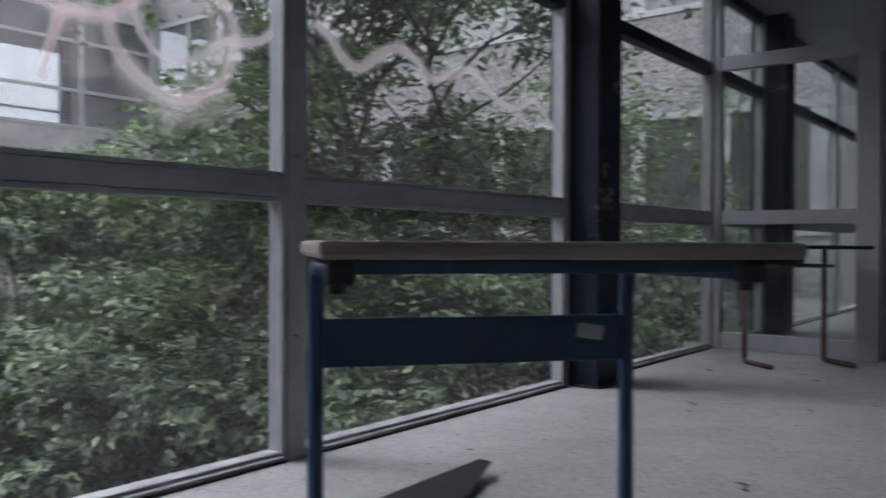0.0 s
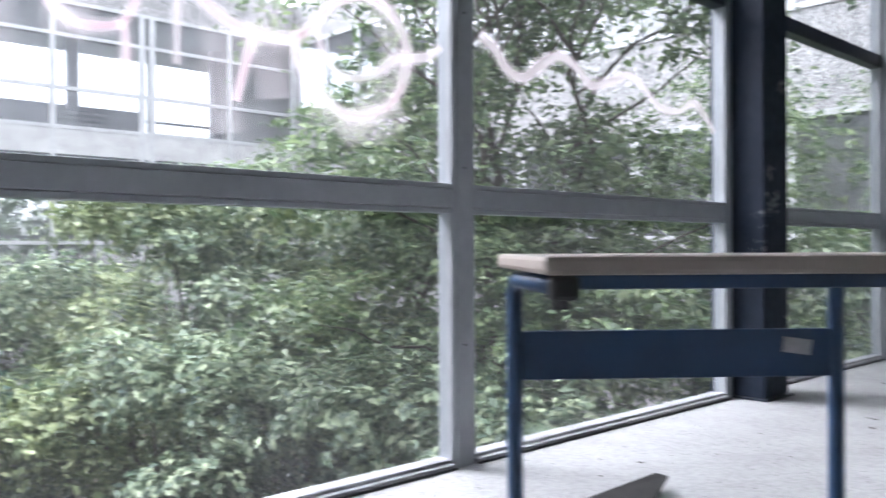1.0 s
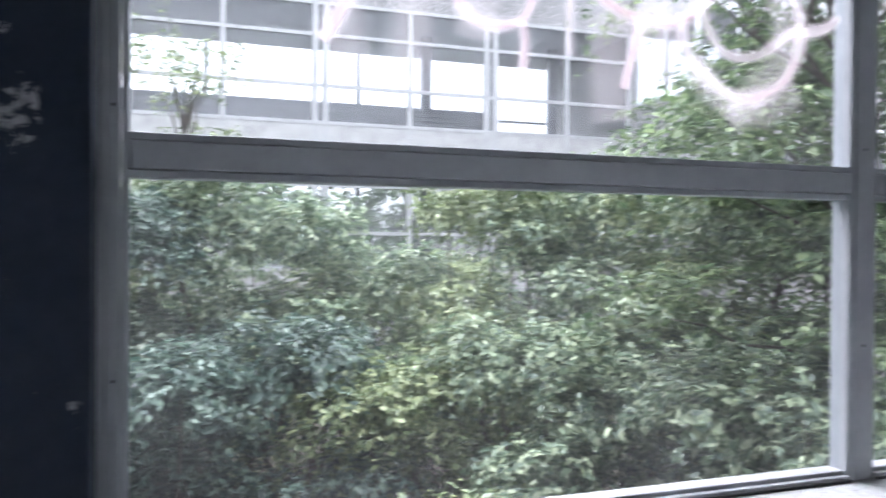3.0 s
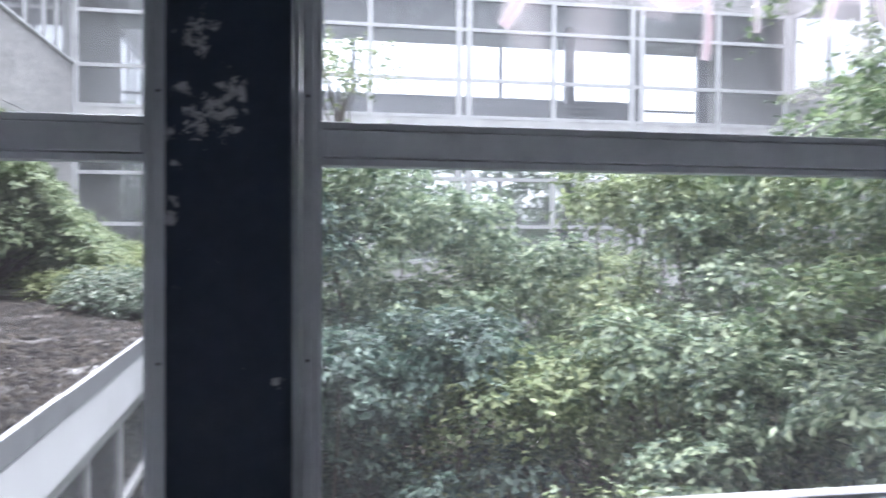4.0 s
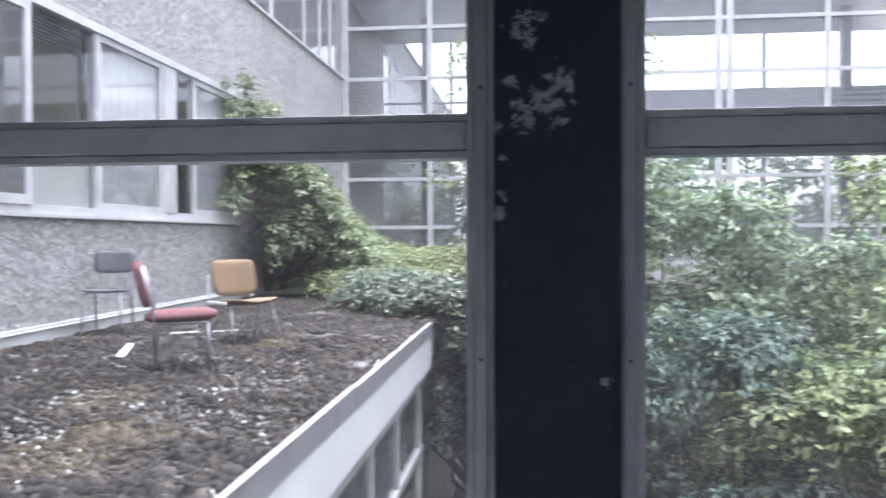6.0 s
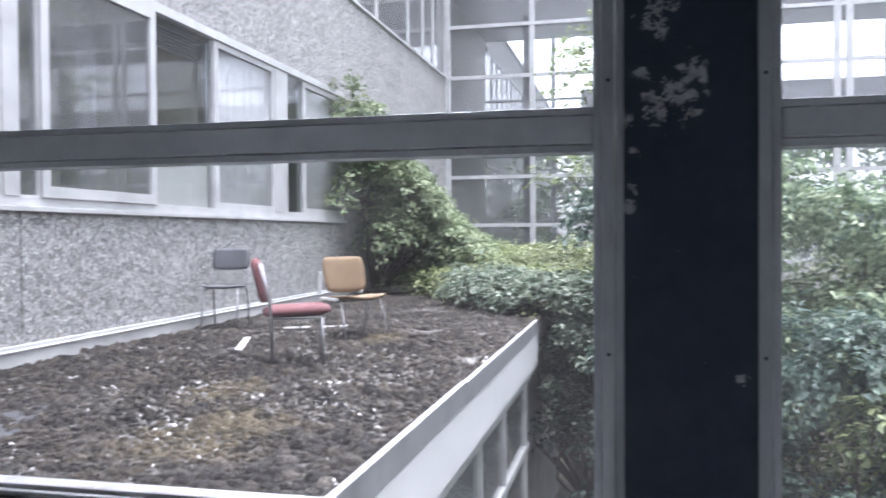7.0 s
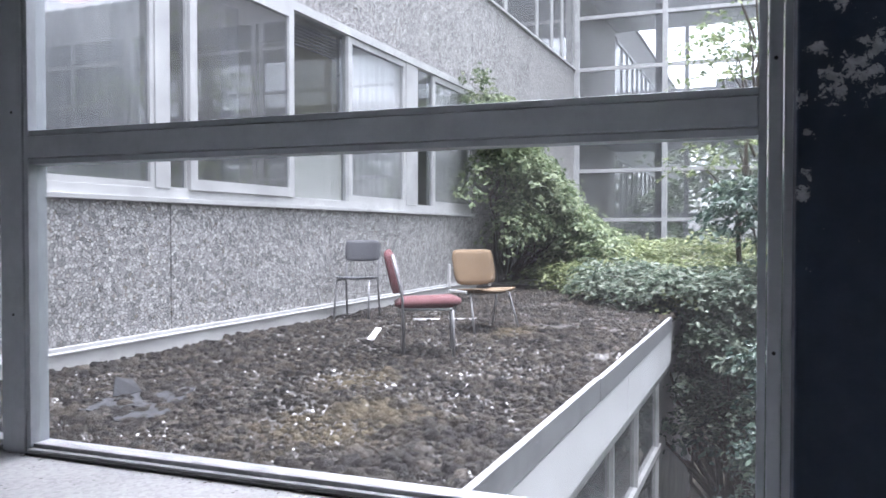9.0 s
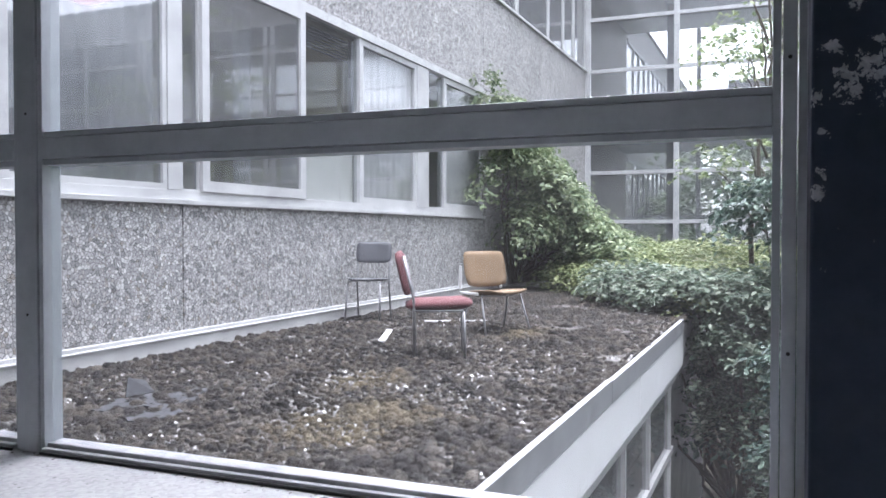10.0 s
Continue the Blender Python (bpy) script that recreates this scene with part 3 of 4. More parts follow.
# Cloth added behind an uncurtained pane, standing in for its pale reflection.
curtain(-3.12, -1.76, 1.05, 2.85, WY - 0.12)
curtain(-4.78, -4.55, 1.10, 2.83, WY - 0.4)
curtain(-1.60, 0.45, 1.05, 2.85, WY - 0.12)

# the rooms behind the window band
part("room_floor", boxes(((-10.45, WY - 6.0, -0.1), (0.6, WY - 0.23, 0.0))), ROOM, wing)
part("room_ceiling", boxes(((-10.45, WY - 6.0, 2.99), (0.6, WY - 0.23, 3.09))), ROOM, wing)
part("room_back_wall", boxes(((-10.45, WY - 6.1, 0.0), (0.6, WY - 6.0, 3.0))), ROOM, wing)
part("room_partition", boxes(((-6.75, WY - 5.99, 0.001), (-6.65, WY - 0.4, 2.989))), YELLOW_WALL, wing, "faded olive-yellow partition")
part("room_partition", boxes(((-9.0, WY - 5.99, 0.001), (-8.9, WY - 0.4, 2.989))), ROOM, wing)
part("room_end_wall", boxes(((-10.55, WY - 6.1, 0.0), (-10.451, WY - 0.23, 3.0))), ROOM, wing)
for k in range(7):
    part("blind_slat", boxes(((-6.30, WY - 0.16, 2.82 - k * 0.035), (-5.19, WY - 0.13, 2.826 - k * 0.035))), GREY_PLASTIC, wing)
part("radiator_box", boxes(((-6.32, WY - 0.30, Z0), (-5.175, WY - 0.10, 1.66))), BEIGE, wing, "pale beige cupboard back under the open window")

# upper window band of the same wing
part("upper_head", boxes(((FX, WY - 0.1, 6.50), (0.6, WY + 0.01, 6.599))), WHITE_FRAME, wing)
xs = [FX + 0.02, -16.6, -15.66, -14.43, -12.3, -11.2, -9.8, -8.3, -6.8, -5.2, -3.6, -2.2, -0.8, 0.5]
for a, b in zip(xs, xs[1:]):
    casement(a + 0.02, b - 0.02, 4.58, 6.49, 0.05)
part("upper_floor", boxes(((FX, WY - 5, 4.2), (0.6, WY - 0.23, 4.4))), ROOM, wing)
part("upper_back_wall", boxes(((FX, WY - 5.1, 4.4), (0.6, WY - 5.0, 7.0))), ROOM, wing)
part("upper_ceiling", boxes(((FX, WY - 5, 6.61), (0.6, WY - 0.23, 6.7))), ROOM, wing)
part("roof_cap", boxes(((WEST, WY - 5.2, 7.601), (0.7, WY + 0.06, 7.68))), ZINC, wing)
# the same wing goes on beyond the glazed building
for z0, z1 in ((0.91, 2.975), (4.535, 6.595)):
    for k in range(11):
        x = WEST + 0.1 + k * 2.2
        part("window", boxes(((x, WY - 0.08, z0), (x + 2.19, WY - 0.01, z0 + 0.1)), ((x, WY - 0.08, z1 - 0.1), (x + 2.19, WY - 0.01, z1)), ((x, WY - 0.08, z0 + 0.1), (x + 0.14, WY - 0.01, z1 - 0.1)), ((x + 1.1, WY - 0.08, z0 + 0.1), (x + 1.2, WY - 0.01, z1 - 0.1))), WHITE_FRAME, wing, "white framed window")
    part("far_pane", boxes(((WEST, WY - 0.06, z0), (FX - 5.4, WY - 0.05, z1))), GLASS_FAR, wing)
part("far_back_wall", boxes(((WEST, WY - 3.0, -3.4), (FX - 5.2, WY - 2.9, 7.6))), ROOM, wing)

# ---- the glazed link building across the courtyard ----
link = structure(thing("wing_west", "glazed school building with white window grids over two storeys", "building"))
LY0, LY1 = WY, 13.62
DEPTH = 5.0
PAIRS = (0.36, 4.85, 9.36)
SINGLES = (-2.02, 2.55, 7.14, 11.61)


def link_front(x):
    """The glazed side towards the courtyard: posts, rails, slab edges and panes."""
    for y in PAIRS:
        part("post", boxes(((x, y - 0.20, -3.4), (x + 0.07, y - 0.055, 6.56))), WHITE_FRAME, link)
        part("post", boxes(((x, y + 0.055, -3.4), (x + 0.07, y + 0.20, 6.56))), WHITE_FRAME, link)
    for y in SINGLES:
        part("post", boxes(((x, y - 0.06, -3.4), (x + 0.07, y + 0.06, 6.56))), WHITE_FRAME, link)
    for y in (LY0 + 0.06, LY1 - 0.06):
        part("corner_post", boxes(((x, y - 0.06, -3.4), (x + 0.09, y + 0.06, 6.56))), WHITE_FRAME, link)
    for z in (6.53, 5.765, 4.535, 3.63, 2.112, 0.945, 0.05, -1.2, -2.2):
        part("rail", boxes(((x + 0.004, LY0, z - 0.042), (x + 0.063, LY1, z + 0.042))), WHITE_FRAME, link)
    for z0, z1 in ((3.0, 3.585), (-0.55, 0.005)):
        part("slab_edge", boxes(((x - 0.05, LY0, z0), (x + 0.056, LY1, z1))), CONCRETE, link, "grey concrete slab edge")
    for z0, z1 in ((3.66, 6.5), (0.08, 3.0), (-3.4, -0.55)):
        clear(part("pane", boxes(((x - 0.012, LY0, z0), (x - 0.006, LY1, z1))), GLASS_FAR, link))


def louvre(y0, y1, z0, z1, x):
    """A grey vent of level blades set in one of the window fields."""
    v = part("vent", boxes(((x - 0.06, y0, z0), (x - 0.05, y1, z1))), GREY_PLASTIC, link, "grey louvred vent panel")
    n = int((z1 - z0) / 0.11)
    for k in range(n):
        z = z0 + (k + 0.25) * (z1 - z0) / n
        part("blade", boxes(((x - 0.048, y0, z), (x - 0.018, y1, z + 0.055))), WHITE_FRAME, v)


link_front(FX)
louvre(7.21, 8.45, 3.68, 4.06, FX)
louvre(7.21, 7.75, 0.10, 0.90, FX)
BX = FX - DEPTH
for y in (-2.0, 2.55, 7.1, 11.6):
    part("back_post", boxes(((BX - 0.06, y - 0.06, -3.4), (BX, y + 0.06, 6.56))), WHITE_FRAME, link)
part("back_panel", boxes(((BX - 0.045, -1.2, 3.66), (BX - 0.01, 11.4, 5.0))), ZINC, link, "grey panelled parapet")
for z in (4.75, 1.15):
    part("back_rail", boxes(((BX - 0.054, LY0, z - 0.04), (BX - 0.004, LY1, z + 0.04))), WHITE_FRAME, link)
part("parapet", boxes(((BX - 0.1, LY0, 6.575), (FX + 0.05, LY1, 7.6))), AGGREGATE, link, "exposed aggregate parapet")
for z0, z1 in ((3.02, 3.57), (-0.5, 0.0)):
    part("floor_slab", boxes(((BX + 0.06, LY0, z0), (FX - 0.06, LY1, z1))), CEIL, link)
for y in (-2.4, 8.37, 12.4):
    part("inner_column", boxes(((FX - 2.42, y - 0.125, -3.4), (FX - 2.18, y + 0.125, 6.56))), DARK_STEEL, link, "dark steel column")
part("inner_wall", boxes(((BX + 0.07, LY0, 0.01), (FX - 0.07, LY0 + 0.1, 6.56))), ROOM, link)
# Board added and kept pale to stand in for daylight on the ceiling.
part("ceiling_board", boxes(((BX + 0.01, LY0, 6.561), (FX - 0.02, LY1, 6.574))), PLASTER, link, "ceiling board made pale for the daylight on it")
part("end_wall", boxes(((BX, LY1 + 0.002, -3.4), (FX - 0.02, LY1 + 0.028, 6.56))), ROOM, link)
part("balustrade", boxes(((BX + 0.15, 0.2, 3.58), (BX + 0.20, 13.4, 4.3))), GREY_PLASTIC, link)

# ---- the wing that closes the courtyard beyond the corridor ----
NY, NX = 13.65, -0.62
north = structure(thing("wing_north", "school wing with aggregate bands and white windows", "building"))
for z0, z1 in ((-3.4, 0.88), (2.88, 4.47), (6.55, 7.6)):
    part("wall_panel", boxes(((FX, NY, z0), (NX, NY + 0.2, z1)), bevel=0.004), AGGREGATE, north)
for z0, z1 in ((0.885, 2.875), (4.475, 6.545)):
    part("rail", boxes(((FX + 0.01, NY - 0.03, z0), (NX - 0.01, NY + 0.06, z0 + 0.10))), WHITE_FRAME, north)
    part("rail", boxes(((FX + 0.01, NY - 0.03, z1 - 0.10), (NX - 0.01, NY + 0.06, z1))), WHITE_FRAME, north)
    x, wide = -0.72, True
    while x > FX + 0.2:
        w = 0.24 if wide else 0.09
        part("post", boxes(((x - w, NY - 0.02, z0 + 0.10), (x, NY + 0.05, z1 - 0.10))), WHITE_FRAME, north)
        x, wide = x - 1.40, not wide
    clear(part("pane", boxes(((FX + 0.01, NY + 0.015, z0), (NX - 0.01, NY + 0.02, z1))), GLASS_PALE, north))
    part("back_wall", boxes(((FX, NY + 3.0, z0 - 0.3), (NX, NY + 3.1, z1 + 0.3))), ROOM, north)
    part("ceiling_board", boxes(((FX, NY + 0.21, z1 + 0.01), (NX, NY + 3.0, z1 + 0.1))), CEIL, north)
    part("floor_board", boxes(((FX, NY + 0.21, z0 - 0.1), (NX, NY + 3.0, z0 - 0.01))), CEIL, north)
part("end_wall", boxes(((NX + 0.001, NY, -3.4), (NX + 0.08, NY + 3.1, 7.6))), AGGREGATE, north)

# ---- furniture in the corridor ----


def school_table():
    """A school desk: beige top on a navy frame whose legs stand at the back, with arms and runners to the front and a cross panel."""
    t = thing("school_table", "worn beige school table on a navy blue steel frame", "table", pose(1.389, 1.768, FZ, 0, 0, 50.8))
    L, W, H, back = 0.81, 0.533, 0.776, 0.485
    part("tabletop", block(bmesh.new(), (0, 0, H - 0.029), (L, W, H), 0.008), TABLE_EDGE, t, "worn beige laminate top")
    part("front_rail", boxes(((0.055, 0.050, H - 0.052), (L - 0.10, 0.075, H - 0.0295)), bevel=0.003), NAVY, t, "navy blue steel rail")
    part("back_rail", boxes(((0.055, back - 0.04, H - 0.052), (L - 0.10, back - 0.015, H - 0.0295)), bevel=0.003), NAVY, t, "navy blue steel rail")
    for x in (0.012, L - 0.115):
        b = bmesh.new()
        block(b, (x, 0.012, H - 0.068), (x + 0.045, 0.048, H - 0.0295), 0.008)
        tube(b, [(x + 0.018, 0.030, H - 0.055), (x + 0.018, 0.030, H - 0.080)], 0.014)
        part("corner_clip", b, BLACK_PLASTIC, t, "black plastic corner clip")
    for x in (0.029, 0.709):
        b = bmesh.new()
        tube(b, [(x, 0.03, 0.022), (x, back, 0.022), (x, back, H - 0.050), (x, 0.055, H - 0.047)], 0.0165, 12, 0.045)
        leg = part("leg", b, NAVY, t, "navy blue bent steel tube leg")
        for y in (0.05, back - 0.04):
            part("foot_cap", boxes(((x - 0.019, y - 0.02, 0.0), (x + 0.019, y + 0.02, 0.018)), bevel=0.004), BLACK_PLASTIC, leg, "black plastic foot cap")
    panel = part("cross_panel", boxes(((0.044, back - 0.008, 0.518), (0.694, back + 0.004, 0.618)), bevel=0.003), NAVY, t, "navy blue sheet steel panel")
    st = part("sticker", boxes(((-0.030, -0.0008, -0.016), (0.030, 0.0006, 0.016))), STICKER, panel, "faded grey sticker", pose(0.620, back - 0.0095, 0.582, 0, 8, 0))
    return t


school_table()


def red_frame_table():
    """A second table down the corridor, on a maroon sled frame."""
    t = thing("sled_table", "school table with a maroon sled frame near the glazed partition", "table", pose(0.60, 6.22, FZ, 0, 0, 47))
    part("tabletop", boxes(((-0.05, -0.15, 0.745), (0.72, 0.30, 0.77)), bevel=0.006), MAROON, t, "maroon edged tabletop")
    for x in (0.02, 0.58):
        b = bmesh.new()
        tube(b, [(x, 0.15, 0.744), (x, 0.15, 0.02), (x + 0.02, -0.14, 0.02)], 0.017, 8, 0.03)
        part("sled_leg", b, MAROON, t, "maroon bent steel leg")
    part("book_tray", boxes(((0.12, -0.08, 0.63), (0.50, 0.26, 0.65)), ((0.12, 0.24, 0.651), (0.50, 0.26, 0.744)), bevel=0.003), GREY_PLASTIC, t)
    return t


red_frame_table()

c = bmesh.new()
cv = [c.verts.new(p) for p in ((0.60, 2.60, -0.016), (0.86, 2.70, -0.016), (0.70, 3.20, 0.025), (0.66, 3.19, 0.03), (0.63, 2.92, 0.01), (0.80, 2.95, 0.002))]
for f in ((0, 1, 5, 4), (4, 5, 2, 3)):
    c.faces.new([cv[k] for k in f])
card = part("cardboard_sheet", c, CARD)
card.modifiers.new("board", "SOLIDIFY").thickness = 0.004
tagged(card, "dark damp curled cardboard sheet on the terrazzo floor", "cardboard")

rnd = random.Random(4)


def crumbs(name, count, area, size, mat, label, z):
    """Many flat bits of litter in one mesh."""
    vs, fs = [], []
    for _ in range(count):
        x, y = rnd.uniform(*area[0]), rnd.uniform(*area[1])
        a, s = rnd.uniform(0, 6.28), rnd.uniform(*size)
        n0 = len(vs)
        for k in range(5):
            b = a + k * 1.2566
            r = s * rnd.uniform(0.45, 1.0)
            vs.append((x + r * math.cos(b), y + r * 0.6 * math.sin(b), z + rnd.uniform(0.001, s * 0.35)))
        vs.append((x, y, z + s * 0.3))
        fs += [(n0 + k, n0 + (k + 1) % 5, n0 + 5) for k in range(5)]
    return tagged(raw(name, vs, fs, mat), label, "litter", "", "stuff")


crumbs("floor_litter", 260, ((0.08, 2.6), (-3.5, 7.2)), (0.003, 0.014), LITTER, "dry leaf bits and grit scattered on the floor", FZ)
crumbs("leaf_scraps", 14, ((0.3, 1.6), (2.6, 6.8)), (0.02, 0.045), LITTER, "dry dark leaves lying on the floor", FZ)
crumbs("sill_dirt", 420, ((0.050, 0.085), (-4.0, 7.2)), (0.003, 0.010), LITTER, "dark dirt along the foot of the window wall", FZ)

# ---- spray paint on the panes ----


def stroke(name, points, width, mat, x, label, thing_=None):
    """A flat ribbon of paint through the points, given as (y, z)."""
    p = [Vector((x, a, b)) for a, b in points]
    q = [2 * p[0] - p[1]] + p + [2 * p[-1] - p[-2]]
    line = []
    for a, b, c_, d in zip(q, q[1:], q[2:], q[3:]):
        for k in range(8):
            s = k / 8
            line.append(0.5 * ((2 * b) + (c_ - a) * s + (2 * a - 5 * b + 4 * c_ - d) * s * s + (3 * b - a - 3 * c_ + d) * s ** 3))
    line.append(p[-1])
    vs, fs = [], []
    for k, v in enumerate(line):
        d = (line[min(k + 1, len(line) - 1)] - line[max(k - 1, 0)]).normalized()
        n = Vector((0, -d.z, d.y))
        w = width * (0.85 + 0.3 * noise.noise(v * 9))
        vs += [tuple(v + n * w / 2), tuple(v - n * w / 2)]
    for k in range(len(line) - 1):
        fs.append((2 * k, 2 * k + 2, 2 * k + 3, 2 * k + 1))
    ob = raw(name, vs, fs, mat, thing_, label)
    uv = ob.data.uv_layers.new(name="across")
    for poly in ob.data.polygons:
        for li in poly.loop_indices:
            uv.data[li].uv = (0.5, ob.data.loops[li].vertex_index % 2)
    ob.visible_shadow = False
    return ob


graf = thing("spray_scrawl", "faded pink and white spray paint scrawl on the window glass", "graffiti")
S_A = [(1.14, 1.26), (1.20, 1.36), (1.27, 1.47), (1.30, 1.60)]
S_B = [(1.46, 1.55), (1.50, 1.42), (1.55, 1.36), (1.62, 1.345), (1.70, 1.37), (1.74, 1.46), (1.74, 1.60)]
S_B2 = [(1.70, 1.37), (1.71, 1.30), (1.70, 1.20)]
S_C = [(1.84, 1.62), (1.90, 1.50), (2.00, 1.43), (2.09, 1.41), (2.21, 1.41), (2.30, 1.47), (2.35, 1.53), (2.41, 1.57), (2.50, 1.60), (2.59, 1.58),
       (2.66, 1.52), (2.685, 1.44), (2.66, 1.33), (2.60, 1.25), (2.50, 1.205), (2.41, 1.205), (2.30, 1.27), (2.24, 1.35), (2.23, 1.44)]
S_C2 = [(2.09, 1.41), (2.06, 1.31), (2.03, 1.20)]
S_C3 = [(2.30, 1.50), (2.33, 1.40), (2.40, 1.33), (2.52, 1.34), (2.64, 1.42)]
S_D = [(2.64, 1.42), (2.72, 1.43), (2.79, 1.45), (2.84, 1.49)]
S_E = [(3.04, 1.57), (3.12, 1.53), (3.19, 1.46), (3.28, 1.44), (3.38, 1.50), (3.51, 1.56), (3.62, 1.53), (3.72, 1.47), (3.85, 1.50),
       (3.99, 1.55), (4.10, 1.52), (4.24, 1.44), (4.40, 1.43), (4.55, 1.49), (4.66, 1.44), (4.76, 1.36)]
S_F = [(1.86, 1.55), (1.85, 1.40), (1.85, 1.28)]
HAZE = [[(1.20, 1.62), (1.19, 1.36), (1.22, 1.16)], [(1.56, 1.64), (1.57, 1.45), (1.55, 1.30)], [(2.14, 1.62), (2.13, 1.40), (2.16, 1.22)], [(2.55, 1.60), (2.62, 1.38), (2.50, 1.22), (2.40, 1.12)],
        [(1.36, 1.60), (1.38, 1.35), (1.36, 1.15)], [(1.98, 1.40), (1.97, 1.25), (1.99, 1.10)], [(2.26, 1.30), (2.36, 1.20), (2.52, 1.16), (2.66, 1.24)]]
S_G = [(-1.81, 1.52), (-1.77, 1.43), (-1.67, 1.405), (-1.58, 1.42), (-1.54, 1.50), (-1.50, 1.60)]
for k, (pts, w) in enumerate(((S_A, 0.075), (S_B, 0.062), (S_B2, 0.055), (S_C, 0.080), (S_C2, 0.066), (S_C3, 0.055), (S_D, 0.06), (S_E, 0.082), (S_F, 0.045), (S_G, 0.09))):
    stroke("white_stroke", pts, w, SPRAY_WHITE, 0.0045 + k * 0.0004, "thin white paint stroke", graf)
# Overspray strokes that also paint in whitish haze from the bright building behind.
for k, pts in enumerate(HAZE):
    stroke("overspray", pts, 0.15 + 0.02 * (k % 3), SPRAY_MIST, 0.0140 + k * 0.0004, "thin white mist of overspray and bright haze", graf)
for k, (pts, w) in enumerate(((S_B, 0.024), (S_C[:10], 0.026), (S_C2, 0.026), (S_B2, 0.014), (S_C[12:16], 0.018), (S_A[:3], 0.022), (S_G, 0.05))):
    stroke("pink_stroke", pts, w, SPRAY_PINK, 0.0105 + k * 0.0004, "pink-red paint stroke", graf)

# ---- chairs left out on the flat roof ----


def slab(bm, w, d, t, dish, at, tilt, bevel=0.02, n=8):
    """A rounded pad w wide, d deep and t thick, dished by dish, tilted about its width."""
    rows = []
    m = Matrix.Translation(at) @ Matrix.Rotation(radians(tilt), 4, "X")
    for side in (1, -1):
        g_ = []
        for i in range(n + 1):
            r = []
            for j in range(n + 1):
                u, v = 2 * i / n - 1, 2 * j / n - 1
                ru, rv = abs(u) ** 4, abs(v) ** 4
                edge_ = max(0.0, 1 - max(abs(u), abs(v)) ** 6)
                x = u * w / 2 * (1 - 0.11 * rv)
                y = v * d / 2 * (1 - 0.10 * ru)
                z = side * t / 2 * (0.35 + 0.65 * edge_ ** 0.4) + dish * (u * u)
                r.append(bm.verts.new(m @ Vector((x, y, z))))
            g_.append(r)
        rows.append(g_)
    for s, g_ in enumerate(rows):
        for i in range(n):
            for j in range(n):
                q = (g_[i][j], g_[i + 1][j], g_[i + 1][j + 1], g_[i][j + 1])
                f = bm.faces.new(q if s == 0 else q[::-1])
                f.smooth = True
    a, b = rows
    for i in range(n):
        for p, q in ((0, 1), (n, -1)):
            bm.faces.new((a[i][p], a[i + 1][p], b[i + 1][p], b[i][p])).smooth = True
            bm.faces.new((a[p][i], a[p][i + 1], b[p][i + 1], b[p][i])).smooth = True
    return bm


def roof_pose(x, y, heading, size):
    return pose(x, y, roof_height(x, y) - 0.012, 0, 0, heading - 90) @ Matrix.Scale(size, 4)


def red_chair():
    """Upholstered chair; it faces along +y of its own axes."""
    t = thing("red_chair", "faded red upholstered chair with chromed tube legs on the roof", "chair", roof_pose(-3.72, -2.09, 114, 0.92), "chairs on the roof")
    part("seat", slab(bmesh.new(), 0.45, 0.54, 0.085, 0.0, (0, 0.0, 0.455), 2), RED_CLOTH, t, "thick faded red seat pad")
    part("backrest", slab(bmesh.new(), 0.42, 0.36, 0.065, 0.03, (0, -0.275, 0.705), 103), RED_CLOTH, t, "thick faded red back pad")
    for s in (1, -1):
        b = bmesh.new()
        tube(b, [(s * 0.205, -0.195, 0.0), (s * 0.205, -0.20, 0.50), (s * 0.205, -0.285, 0.84)], 0.0115, 8, 0.08)
        part("back_leg", b, CHROME, t)
        part("front_leg", tube(bmesh.new(), [(s * 0.205, 0.205, 0.0), (s * 0.205, 0.195, 0.405)], 0.0115, 8), CHROME, t)
        part("side_rail", tube(bmesh.new(), [(s * 0.205, -0.20, 0.408), (s * 0.205, 0.195, 0.408)], 0.010, 8), CHROME, t)
    part("front_rail", tube(bmesh.new(), [(-0.205, 0.215, 0.398), (0.205, 0.215, 0.398)], 0.009, 8), CHROME, t)
    return t


def grey_chair():
    t = thing("grey_chair", "grey plastic stacking chair on thin tube legs beside the aggregate wall", "chair", roof_pose(-5.82, -3.78, 10, 0.92), "chairs on the roof")
    part("seat", slab(bmesh.new(), 0.43, 0.43, 0.035, 0.012, (0, 0.02, 0.475), 3), GREY_PLASTIC, t, "flat grey plastic seat")
    b = bmesh.new()
    slab(b, 0.43, 0.25, 0.022, -0.03, (0, -0.24, 0.785), 98)
    part("backrest", b, GREY_PLASTIC, t, "curved grey plastic back")
    for s in (1, -1):
        part("back_leg", tube(bmesh.new(), [(s * 0.20, -0.24, 0.0), (s * 0.195, -0.17, 0.455), (s * 0.195, -0.25, 0.86)], 0.012, 8, 0.1), CHROME, t)
        part("front_leg", tube(bmesh.new(), [(s * 0.205, 0.24, 0.0), (s * 0.19, 0.17, 0.455)], 0.012, 8), CHROME, t)
        part("side_rail", tube(bmesh.new(), [(s * 0.192, -0.17, 0.452), (s * 0.192, 0.17, 0.452)], 0.009, 8), CHROME, t)
    return t


